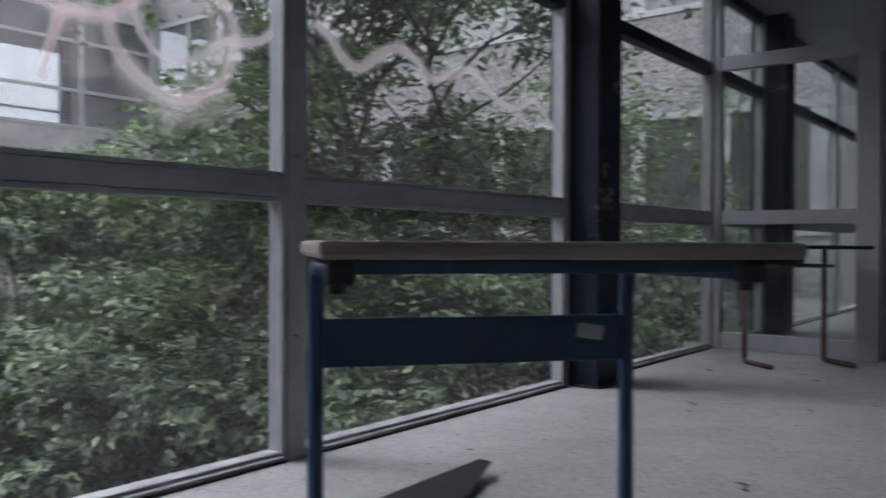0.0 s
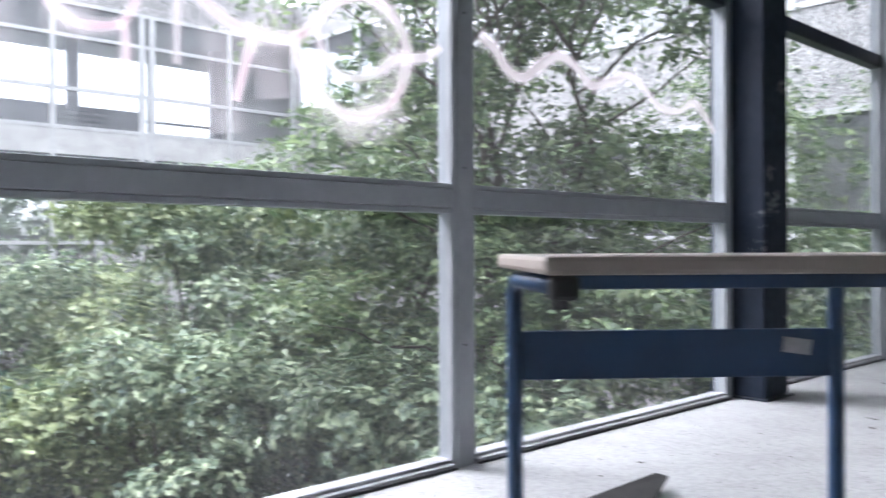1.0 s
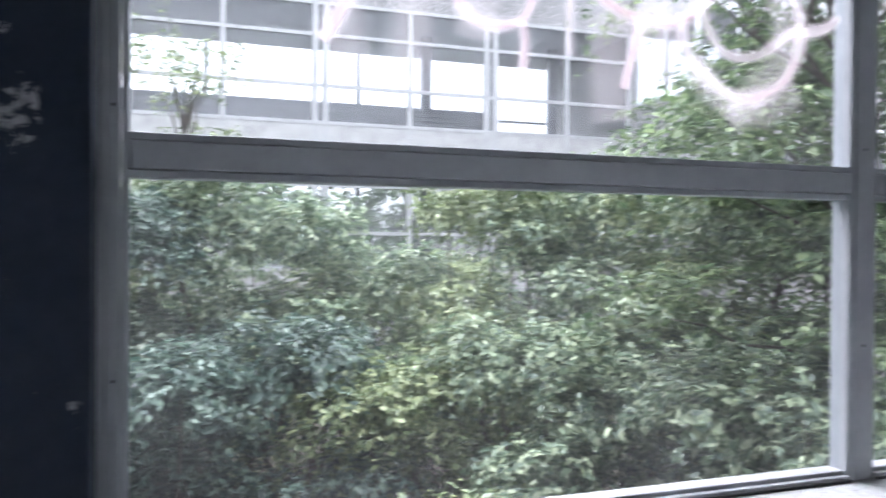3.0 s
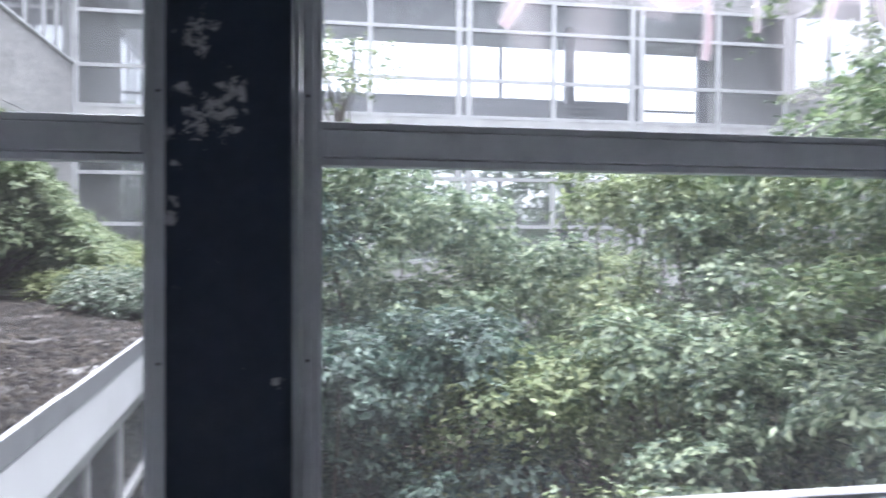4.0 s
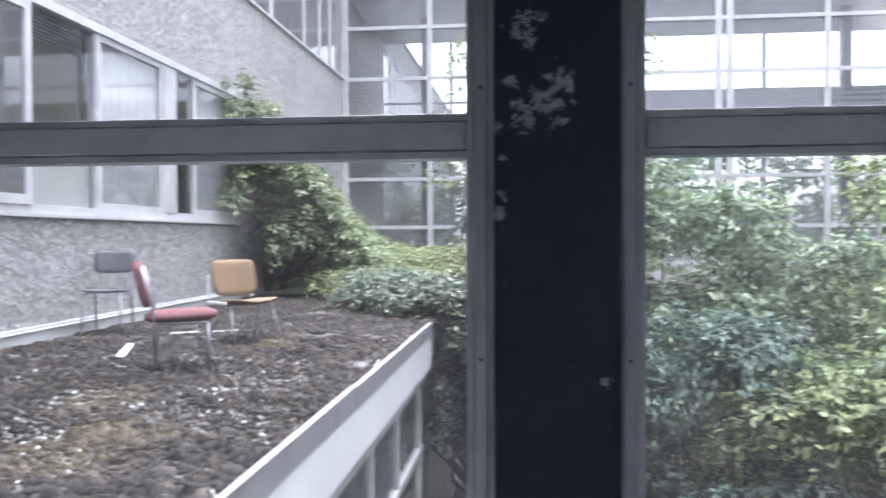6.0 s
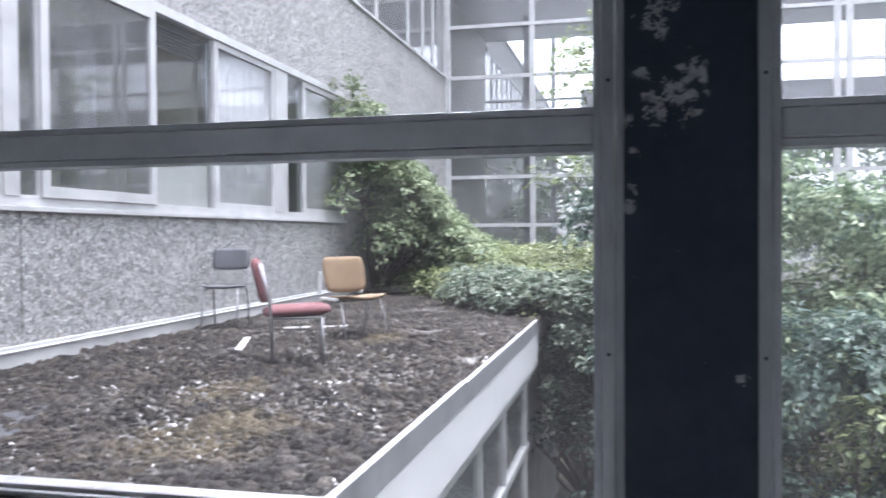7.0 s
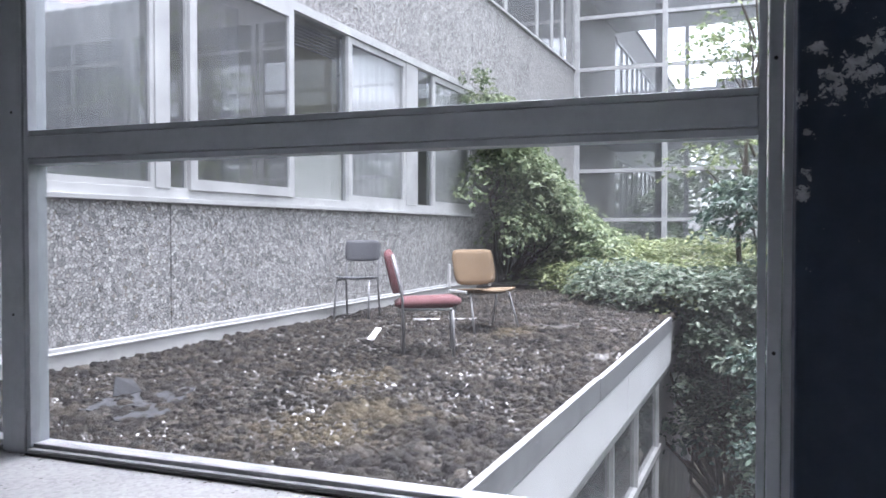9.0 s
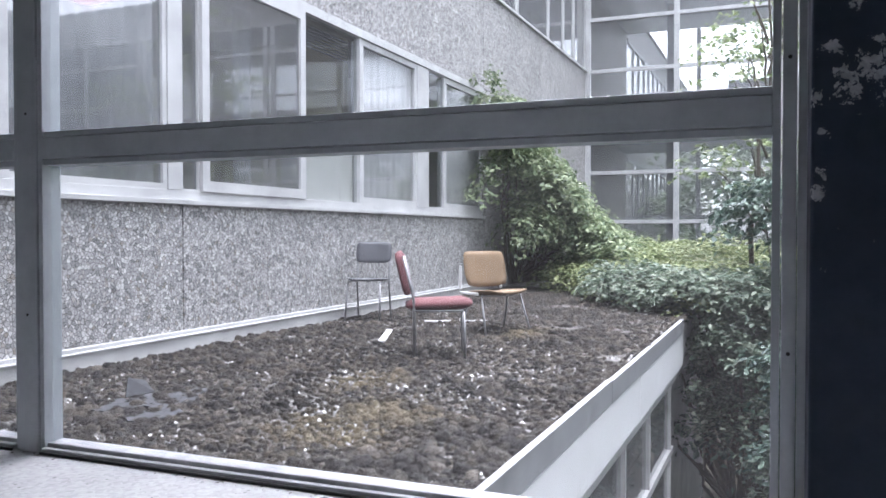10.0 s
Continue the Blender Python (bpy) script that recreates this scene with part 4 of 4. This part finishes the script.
def ochre_chair():
    t = thing("ochre_chair", "ochre upholstered shell chair with white side brackets on the mossy roof", "chair", roof_pose(-5.36, -2.20, 54, 0.87), "chairs on the roof")
    part("seat", slab(bmesh.new(), 0.54, 0.46, 0.045, 0.03, (0, 0.03, 0.43), 4), OCHRE_CLOTH, t, "dished ochre seat")
    part("backrest", slab(bmesh.new(), 0.54, 0.40, 0.04, -0.05, (0, -0.25, 0.68), 104), OCHRE_CLOTH, t, "curved ochre back")
    for s in (1, -1):
        part("side_bracket", boxes(((s * 0.268 - 0.012, -0.30, 0.46), (s * 0.268 + 0.012, -0.265, 0.72)), ((s * 0.268 - 0.012, -0.28, 0.415), (s * 0.268 + 0.012, 0.06, 0.445)), bevel=0.006), WHITE_PLASTIC, t, "white side bracket")
        part("back_leg", tube(bmesh.new(), [(s * 0.29, -0.26, 0.0), (s * 0.25, -0.12, 0.42)], 0.011, 8), CHROME, t)
        part("front_leg", tube(bmesh.new(), [(s * 0.29, 0.24, 0.0), (s * 0.25, 0.10, 0.42)], 0.011, 8), CHROME, t)
    part("cross_rail", tube(bmesh.new(), [(-0.25, -0.01, 0.405), (0.25, -0.01, 0.405)], 0.011, 8), CHROME, t)
    return t


red_chair(), grey_chair(), ochre_chair()


def lath(x0, y0, x1, y1, label, w=0.035):
    a, b = Vector((x0, y0, 0)), Vector((x1, y1, 0))
    d = b - a
    z = max(roof_height(a.x, a.y), roof_height(b.x, b.y))
    return tagged(part("white_lath", boxes(((0, -w / 2, 0.0), (d.length, w / 2, 0.018)), bevel=0.003), WHITE_PLASTIC, m=pose(a.x, a.y, z + 0.012, 0, 0, math.degrees(math.atan2(d.y, d.x)))), label, "lath", "laths on the roof")


lath(-4.16, -2.79, -4.90, -3.08, "short white painted lath lying on the moss", 0.055)
lath(-5.70, -3.19, -6.03, -2.48, "thin white lath lying behind the chairs", 0.02)

felt = bmesh.new()
for cx, cy, r, n_ in ((-1.50, -2.86, 0.30, 16), (-1.28, -2.62, 0.16, 11), (-1.78, -2.82, 0.13, 9)):
    ring = []
    for k in range(n_):
        q, far_ = 6.2832 * k / n_, r * rnd.uniform(0.55, 1.15)
        x, y = cx + far_ * math.cos(q), cy + 0.75 * far_ * math.sin(q)
        ring.append(felt.verts.new((x, y, roof_height(x, y) + 0.012 + rnd.uniform(0, 0.010))))
    hub_ = felt.verts.new((cx, cy, roof_height(cx, cy) + 0.018))
    for a, b in zip(ring, ring[1:] + ring[:1]):
        felt.faces.new((a, b, hub_))
flap = [felt.verts.new(v_) for v_ in ((-1.70, -2.98, -0.215), (-1.52, -3.02, -0.215), (-1.58, -3.06, -0.12), (-1.69, -3.04, -0.15))]
felt.faces.new(flap)
felt_ob = part("torn_felt", felt, plain("grey roofing felt", (0.028, 0.030, 0.035), 0.85, 0, 0.4, 14.0))
felt_ob.modifiers.new("sheet", "SOLIDIFY").thickness = 0.006
tagged(felt_ob, "torn grey roofing felt lying in the moss", "roofing felt")

# ---- moss and gravel on the roof ----


def lumps(name, count, mat, size, flat, label, keep, rings=2, sides=5, lift=0.0):
    """Low rounded lumps scattered over the roof in one mesh."""
    vs, fs = [], []
    made = 0
    while made < count:
        t = rnd.random() ** 1.5
        x, y = -0.1 - t * 10.5, rnd.uniform(-4.06, ROOF_Y - 0.03)
        if not keep(x, y):
            continue
        made += 1
        z = roof_height(x, y) + lift * rnd.random()
        s = rnd.uniform(*size) * (0.7 + 0.6 * rnd.random())
        n0 = len(vs)
        for k in range(rings):
            rr = s * (1.0, 0.80, 0.45)[k] if rings > 2 else s * (1.0, 0.68)[k]
            zz = z - 0.008 if k == 0 else z + s * flat * (0.55, 0.92)[k - 1] if rings > 2 else z + s * flat * 0.72
            for j in range(sides):
                a = 6.2832 * (j + 0.5 * k) / sides
                q = rr * rnd.uniform(0.7, 1.25)
                vs.append((x + q * math.cos(a), y + q * math.sin(a), zz + rnd.uniform(-0.2, 0.2) * s * flat))
        vs.append((x, y, z + s * flat))
        for k in range(rings - 1):
            for j in range(sides):
                a, b = n0 + k * sides + j, n0 + k * sides + (j + 1) % sides
                fs.append((a, b, b + sides, a + sides))
        for j in range(sides):
            a = n0 + (rings - 1) * sides
            fs.append((a + j, a + (j + 1) % sides, n0 + rings * sides))
    return tagged(raw(name, vs, fs, mat, smooth=True), label, "ground cover", "", "stuff")


def field(x, y, scale, seed):
    return noise.noise(Vector((x * scale, y * scale, seed)))


lumps("moss_clumps", 26000, MOSS, (0.008, 0.030), 0.8, "brown and dark moss clumps on the flat roof", lambda x, y: field(x, y, 1.1, 3.0) > -0.5 + 0.25 * rnd.random())
lumps("moss_cushions", 3600, MOSS, (0.018, 0.046), 0.8, "large dark cushions of moss on the flat roof", lambda x, y: field(x, y, 1.6, 5.0) > -0.05 + 0.3 * rnd.random(), 3, 8)
lumps("gravel", 22000, PEBBLE, (0.003, 0.011), 0.55, "pale grey gravel between the moss", lambda x, y: field(x, y, 1.7, 9.0) > -0.18 + 0.45 * rnd.random(), 1, 5, 0.010)
lumps("lichen_flakes", 420, FLAKE, (0.006, 0.020), 0.35, "pale flakes of lichen and broken felt on the moss", lambda x, y: field(x, y, 2.2, 14.0) > 0.02 + 0.3 * rnd.random(), 1, 6, 0.014)

# ---- planting ----
npr = np.random.default_rng(11)


def leaf_mesh(name, pos, nrm, size, mat, parent, label=""):
    """Many folded pointed leaves in one mesh."""
    n = len(pos)
    nrm = nrm / np.linalg.norm(nrm, axis=1, keepdims=True)
    ref = npr.normal(size=(n, 3))
    ref[:, 2] -= 0.7
    t = ref - nrm * (ref * nrm).sum(1, keepdims=True)
    t /= np.linalg.norm(t, axis=1, keepdims=True)
    s = np.cross(nrm, t)
    L = (size * npr.uniform(0.6, 1.25, n))[:, None]
    w = L * npr.uniform(0.22, 0.34, n)[:, None]
    droop = nrm * L * npr.uniform(-0.05, 0.22, n)[:, None]
    v = np.stack([pos - t * L * 0.5, pos - t * L * 0.08 + s * w + droop, pos + t * L * 0.28 + s * w * 0.62 + droop * 0.6, pos + t * L * 0.55 - droop * 0.8,
                  pos + t * L * 0.28 - s * w * 0.62 + droop * 0.6, pos - t * L * 0.08 - s * w + droop], 1).reshape(-1, 3)
    quads = np.array([[0, 1, 2, 3], [0, 3, 4, 5]])
    f = (np.arange(n)[:, None, None] * 6 + quads[None]).reshape(-1, 4)
    me = bpy.data.meshes.new(name)
    me.vertices.add(len(v))
    me.vertices.foreach_set("co", v.ravel())
    me.loops.add(f.size)
    me.loops.foreach_set("vertex_index", f.ravel().astype(np.int32))
    me.polygons.add(len(f))
    me.polygons.foreach_set("loop_start", np.arange(len(f), dtype=np.int32) * 4)
    me.update(calc_edges=True)
    me.materials.append(mat)
    ob = new(name, me)
    ob.parent = parent
    return tagged(ob, label)


def clump_points(centre, radius, count, hollow=0.55):
    """Points and outward directions over a ragged ellipsoid."""
    d = npr.normal(size=(count, 3))
    d /= np.linalg.norm(d, axis=1, keepdims=True)
    d[:, 2] = np.where(d[:, 2] < -0.45, -d[:, 2], d[:, 2])
    r = hollow + (1.06 - hollow) * npr.random(count) ** 0.55
    return np.array(centre) + d * r[:, None] * np.array(radius), d


TWIG = 11


def foliage(clumps, density, size, mat, parent, name="crown", twist=0.75, label="", hang=0.0):
    """clumps: rows of centre and radii. Leaves sit in small sprays over each clump."""
    P, N = [], []
    for cx, cy, cz, rx, ry, rz in clumps:
        area = 4 * math.pi * ((rx * ry) ** 1.6 / 3 + (rx * rz) ** 1.6 / 3 + (ry * rz) ** 1.6 / 3) ** (1 / 1.6)
        k = max(5, int(area * density * 1.0 / TWIG))
        p, d = clump_points((cx, cy, cz), (rx * 0.92, ry * 0.92, rz * 0.92), k, 0.35)
        way = d + npr.normal(size=d.shape) * 0.45 + np.array([0, 0, 0.15])
        way /= np.linalg.norm(way, axis=1, keepdims=True)
        reach = (0.08 + 0.40 * (rx + ry) / 2) * npr.uniform(0.6, 1.3, k)
        s = np.tile(np.linspace(0.1, 1, TWIG), k)[:, None]
        reach = np.repeat(reach, TWIG)[:, None]
        p = np.repeat(p, TWIG, 0) + np.repeat(way, TWIG, 0) * reach * s - np.array([0, 0, 0.55]) * reach * s * s
        p += npr.normal(size=p.shape) * size * 0.5 * np.array([1, 1, 0.5])
        d = np.repeat(d, TWIG, 0)
        nn = d * (0.45 + 0.6 * hang) + np.array([0, 0, 1.0 - 0.4 * hang]) + npr.normal(size=d.shape) * twist * 0.5
        P.append(p)
        N.append(nn)
    return leaf_mesh(name, np.concatenate(P), np.concatenate(N), size * 0.80, mat, parent, label)


def limb(bm, a, b, r0, r1, bend=0.12, n=6):
    """A tapered, slightly crooked branch."""
    a, b = Vector(a), Vector(b)
    d = (b - a).normalized()
    side = d.orthogonal().normalized()
    up = d.cross(side)
    rings = []
    for k in range(n + 1):
        s = k / n
        p = a.lerp(b, s) + (side * rnd.uniform(-1, 1) + up * rnd.uniform(-1, 1)) * bend * (b - a).length * 0.3 * math.sin(math.pi * s)
        r = r0 + (r1 - r0) * s
        rings.append([bm.verts.new(p + r * (math.cos(q) * side + math.sin(q) * up)) for q in [j * 1.0472 for j in range(6)]])
    for u, w in zip(rings, rings[1:]):
        for j in range(6):
            bm.faces.new((u[j], u[(j + 1) % 6], w[(j + 1) % 6], w[j])).smooth = True
    return bm


GZ = -3.4


def bush(x, y, top, spread, label, mat, size=0.112, density=205, flat=0.62):
    """A many-stemmed bush: stems from the ground, a crown of ragged clumps."""
    t = thing("bush", label, "bush", pose(x, y, GZ), "courtyard bushes")
    b = bmesh.new()
    height = top - GZ
    cl = []
    m = max(8, int(11 * spread * height / 3))
    for k in range(m):
        a = rnd.uniform(0, 6.283)
        r = spread * math.sqrt(rnd.random())
        h = height * (0.22 + 0.74 * rnd.random()) * (1 - 0.30 * (r / spread) ** 2)
        s = rnd.uniform(0.22, 0.58) * (0.6 + 0.25 * spread)
        cl.append((r * math.cos(a), r * math.sin(a), h, s * 1.15, s * 1.15, s * flat))
    for q in (0.3, 2.2, 4.3):
        cl.append((0.35 * spread * math.cos(q), 0.35 * spread * math.sin(q), height - 0.45, 0.55, 0.55, 0.45))
    cl = [c_ for c_ in cl if x + c_[0] + c_[3] < -0.35]
    for c_ in cl[::3]:
        limb(b, (c_[0] * 0.15, c_[1] * 0.15, 0), (c_[0], c_[1], c_[2]), 0.035, 0.008)
    part("stems", b, BARK, t, "thin crooked grey-brown stems")
    foliage(cl, density, size, mat, t, hang=0.7)
    return t


def from_eye(yaw, d):
    a = radians(yaw)
    return 2.1 - d * math.sin(a), 0.8 + d * math.cos(a)


DULL = "dense dull green broad-leaved bush in the courtyard"
BLUE = "blue-green leafy courtyard bush, leaf colour darkened for shade"
LIGHT = "dense bush with lighter yellow-green leaves in the courtyard"
for yaw, d, top, spread, mat in (
        (91, 10.0, 1.35, 1.15, LEAF_BLUE_SHADE), (85, 10.4, 1.75, 1.2, LEAF_BUSH), (79, 10.2, 1.35, 1.2, LEAF_BUSH), (72.5, 10.6, 0.75, 1.1, LEAF_BUSH), (66.5, 9.6, 1.65, 1.15, LEAF_VINE),
        (60, 9.6, 1.75, 1.3, LEAF_BUSH), (53.5, 8.9, 1.65, 1.2, LEAF_VINE), (47, 8.0, 1.5, 1.2, LEAF_BUSH), (40, 7.4, 1.2, 1.2, LEAF_TREE), (33, 7.0, 0.75, 1.0, LEAF_BUSH), (27, 7.4, 0.3, 0.9, LEAF_TREE), (21, 8.6, 0.95, 1.0, LEAF_BUSH), (18, 10.6, 1.0, 1.0, LEAF_TREE),
        (88, 12.6, 1.6, 1.3, LEAF_BUSH), (80.5, 12.8, 1.45, 1.3, LEAF_BLUE_SHADE), (64, 12.2, 1.7, 1.3, LEAF_BUSH), (57, 12.0, 1.8, 1.3, LEAF_BUSH), (50, 11.0, 1.8, 1.3, LEAF_BUSH), (72.5, 12.8, 0.5, 1.2, LEAF_BUSH), (84.5, 14.0, 0.6, 1.3, LEAF_BUSH), (76.5, 14.2, 0.4, 1.3, LEAF_VINE), (68, 14.0, 0.6, 1.3, LEAF_VINE),
        (88, 8.0, -0.15, 1.1, LEAF_BLUE_SHADE), (80, 8.2, 0.05, 1.2, LEAF_BLUE_SHADE), (72, 8.3, -0.35, 1.2, LEAF_VINE), (64, 7.7, 0.10, 1.2, LEAF_BUSH), (56, 7.4, -0.1, 1.2, LEAF_BUSH), (48, 6.4, 0.0, 1.0, LEAF_BUSH), (40, 5.9, -0.2, 1.0, LEAF_BUSH),
        (66, 6.2, -1.15, 1.1, LEAF_VINE), (57, 5.7, -1.15, 1.0, LEAF_VINE), (48, 5.0, -1.05, 0.8, LEAF_BUSH),
        (66, 4.6, -2.3, 0.9, LEAF_VINE), (54, 4.3, -2.3, 0.8, LEAF_BUSH)):
    x, y = from_eye(yaw + 0.9, d)
    bush(x, y, top - 0.08, spread, LIGHT if mat is LEAF_VINE else BLUE if mat is LEAF_BLUE_SHADE else DULL, mat)


def tree(x, y, top, crown_from, spread, label, mat, size, density, clumps, trunks=1, csize=(0.42, 0.7)):
    """A slender tree: tapered trunks, limbs and a broken crown of clumps."""
    t = thing("tree", label, "tree", pose(x, y, GZ), "courtyard trees")
    b = bmesh.new()
    cl = []
    for k in range(trunks):
        a = 6.283 * k / trunks + 0.5
        ox, oy = (0.25 * math.cos(a), 0.25 * math.sin(a)) if trunks > 1 else (0, 0)
        tip = (ox * 3.5, oy * 3.5, (top - GZ) * 0.93)
        limb(b, (ox * 0.4, oy * 0.4, 0), tip, 0.060, 0.012, 0.10, 12)
        for j in range(clumps // trunks):
            h = crown_from - GZ + (top - crown_from) * rnd.random()
            s = h / (top - GZ)
            r = spread * math.sqrt(rnd.uniform(0.05, 1)) * (1.0 - 0.55 * max(0, s - 0.6) / 0.4)
            q = rnd.uniform(0, 6.283)
            e = (tip[0] * s + r * math.cos(q), tip[1] * s + r * math.sin(q), h)
            limb(b, (tip[0] * s * 0.85, tip[1] * s * 0.85, h * 0.86), e, 0.020, 0.005, 0.15, 5)
            w = rnd.uniform(*csize)
            if x + e[0] + w * 1.2 < -0.45:
                cl.append((*e, w * 1.2, w * 1.2, w * 0.5))
    part("trunk", b, BARK, t, "slender grey-brown trunk with limbs")
    foliage(cl, density, size, mat, t)
    return t


tree(-3.0, 6.5, 4.8, -0.2, 1.75, "broad-leaved young tree with a loose layered crown", LEAF_TREE, 0.11, 150, 62, 3)
tree(-4.5, 7.3, 4.9, 0.4, 1.4, "broad-leaved young tree with a loose crown behind the first", LEAF_TREE, 0.11, 130, 36, 2)
tree(-2.6, 8.5, 2.5, -1.6, 1.0, "young broad-leaved tree close to the aggregate wall", LEAF_TREE, 0.095, 120, 26, 2)
tree(-1.75, 10.3, 3.0, -1.2, 0.95, "young broad-leaved tree beside the glazed corridor wall", LEAF_TREE, 0.095, 120, 26, 2)
tree(-8.6, 1.25, 3.2, 1.2, 1.0, "thin young tree with sparse leaves in front of the glazed building", LEAF_VINE, 0.10, 55, 15, 1, (0.3, 0.5))
tree(-8.9, 0.1, 4.1, 1.0, 1.0, "thin young tree with sparse hanging leaves", LEAF_VINE, 0.10, 55, 16, 1, (0.3, 0.5))

# creeper on the end of the aggregate wall, spilling over the roof's end
creeper = thing("wall_creeper", "thick yellow-green creeper climbing the aggregate wall and spilling over the roof", "creeper")
cl = []
for k in range(330):
    x = rnd.uniform(-15.6, -9.75)
    q = rnd.random() ** 1.2
    top = 3.15 - 0.9 * max(0.0, -10.6 - x) / 1.6 if x > -12.2 else 2.25 - 0.38 * (-12.2 - x)
    y = WY + 0.12 + q * 2.3
    z = top * (1 - q) ** 1.2 - 0.05
    z = z - rnd.random() * 0.5 * (1 - q) if rnd.random() < 0.5 else z * rnd.uniform(0.1, 1.0)
    if x > -10.4 and (q > 0.3 or z < 1.1 and x > -10.2):
        continue
    s = rnd.uniform(0.20, 0.40)
    cl.append((x, y, z, s * 1.1, s, s * 0.8))
cr = bmesh.new()
for c_ in cl[::6]:
    limb(cr, (c_[0] * 0.3 - 12.4 * 0.7, WY + 0.05, -0.2), (c_[0], c_[1], c_[2]), 0.025, 0.006, 0.2)
part("stems", cr, BARK, creeper, "woody creeper stems")
foliage(cl, 260, 0.105, LEAF_CREEPER, creeper, hang=0.8)


def roof_end(y):
    """How far along the roof the moss runs before the plants cover it."""
    return -6.95 + 1.34 * (min(y, -0.72) + 0.72)


fern = thing("feathery_growth", "pale feathery yellow-green growth over the far end of the flat roof", "bush", None, "courtyard bushes")
cl = []
for k in range(150):
    y = rnd.uniform(-3.4, 0.6)
    d = rnd.uniform(0.5, 4.2)
    x = roof_end(y) - d
    s = rnd.uniform(0.2, 0.38)
    cl.append((x, y, -0.12 + 0.13 * d - rnd.random() * 0.12, s * 1.2, s * 1.2, s * 0.6))
fb = bmesh.new()
for c_ in cl[::5]:
    limb(fb, (-9.6 + c_[0] * 0.1, -0.3, GZ), (c_[0], c_[1], c_[2]), 0.03, 0.006, 0.2)
part("stems", fb, BARK, fern, "thin woody stems")
foliage(cl, 230, 0.075, LEAF_FERN, fern)

hedge = thing("overhanging_shrub", "grey-green shrub spilling over the far end of the flat roof", "bush", None, "courtyard bushes")
cl = []
for k in range(70):
    y = rnd.uniform(-2.0, 0.3)
    d = rnd.uniform(0.1, 0.9)
    x = roof_end(y) - d
    s = rnd.uniform(0.14, 0.26)
    cl.append((x, y, -0.10 + 0.22 * d, s, s, s * 0.75))
for k in range(150):
    x, y = rnd.uniform(-8.8, -7.0), rnd.uniform(-0.62, 0.75)
    z = rnd.uniform(-2.4, 0.05) * (0.25 + 0.75 * rnd.random())
    s = rnd.uniform(0.16, 0.32)
    cl.append((x, y + 0.1, z, s, s, s))
hb = bmesh.new()
for c_ in cl[::5]:
    limb(hb, (-8.2, 0.2, GZ), (c_[0], c_[1], c_[2]), 0.03, 0.006, 0.2)
part("stems", hb, BARK, hedge, "thin woody stems")
foliage(cl, 280, 0.10, LEAF_GREY, hedge)

# woods behind the glazed building
woods = []
for k in range(150):
    x, y = rnd.uniform(-40, -25), rnd.uniform(-22, 26)
    woods.append((x, y, rnd.uniform(-2, 4.8), rnd.uniform(1.2, 2.4), rnd.uniform(1.2, 2.4), rnd.uniform(1.0, 1.8)))
far = new("far_woods")
tagged(far, "distant green trees behind the glazed building", "trees", "", "stuff")
foliage(woods, 9, 0.42, LEAF_TREE, far, "far_crowns")
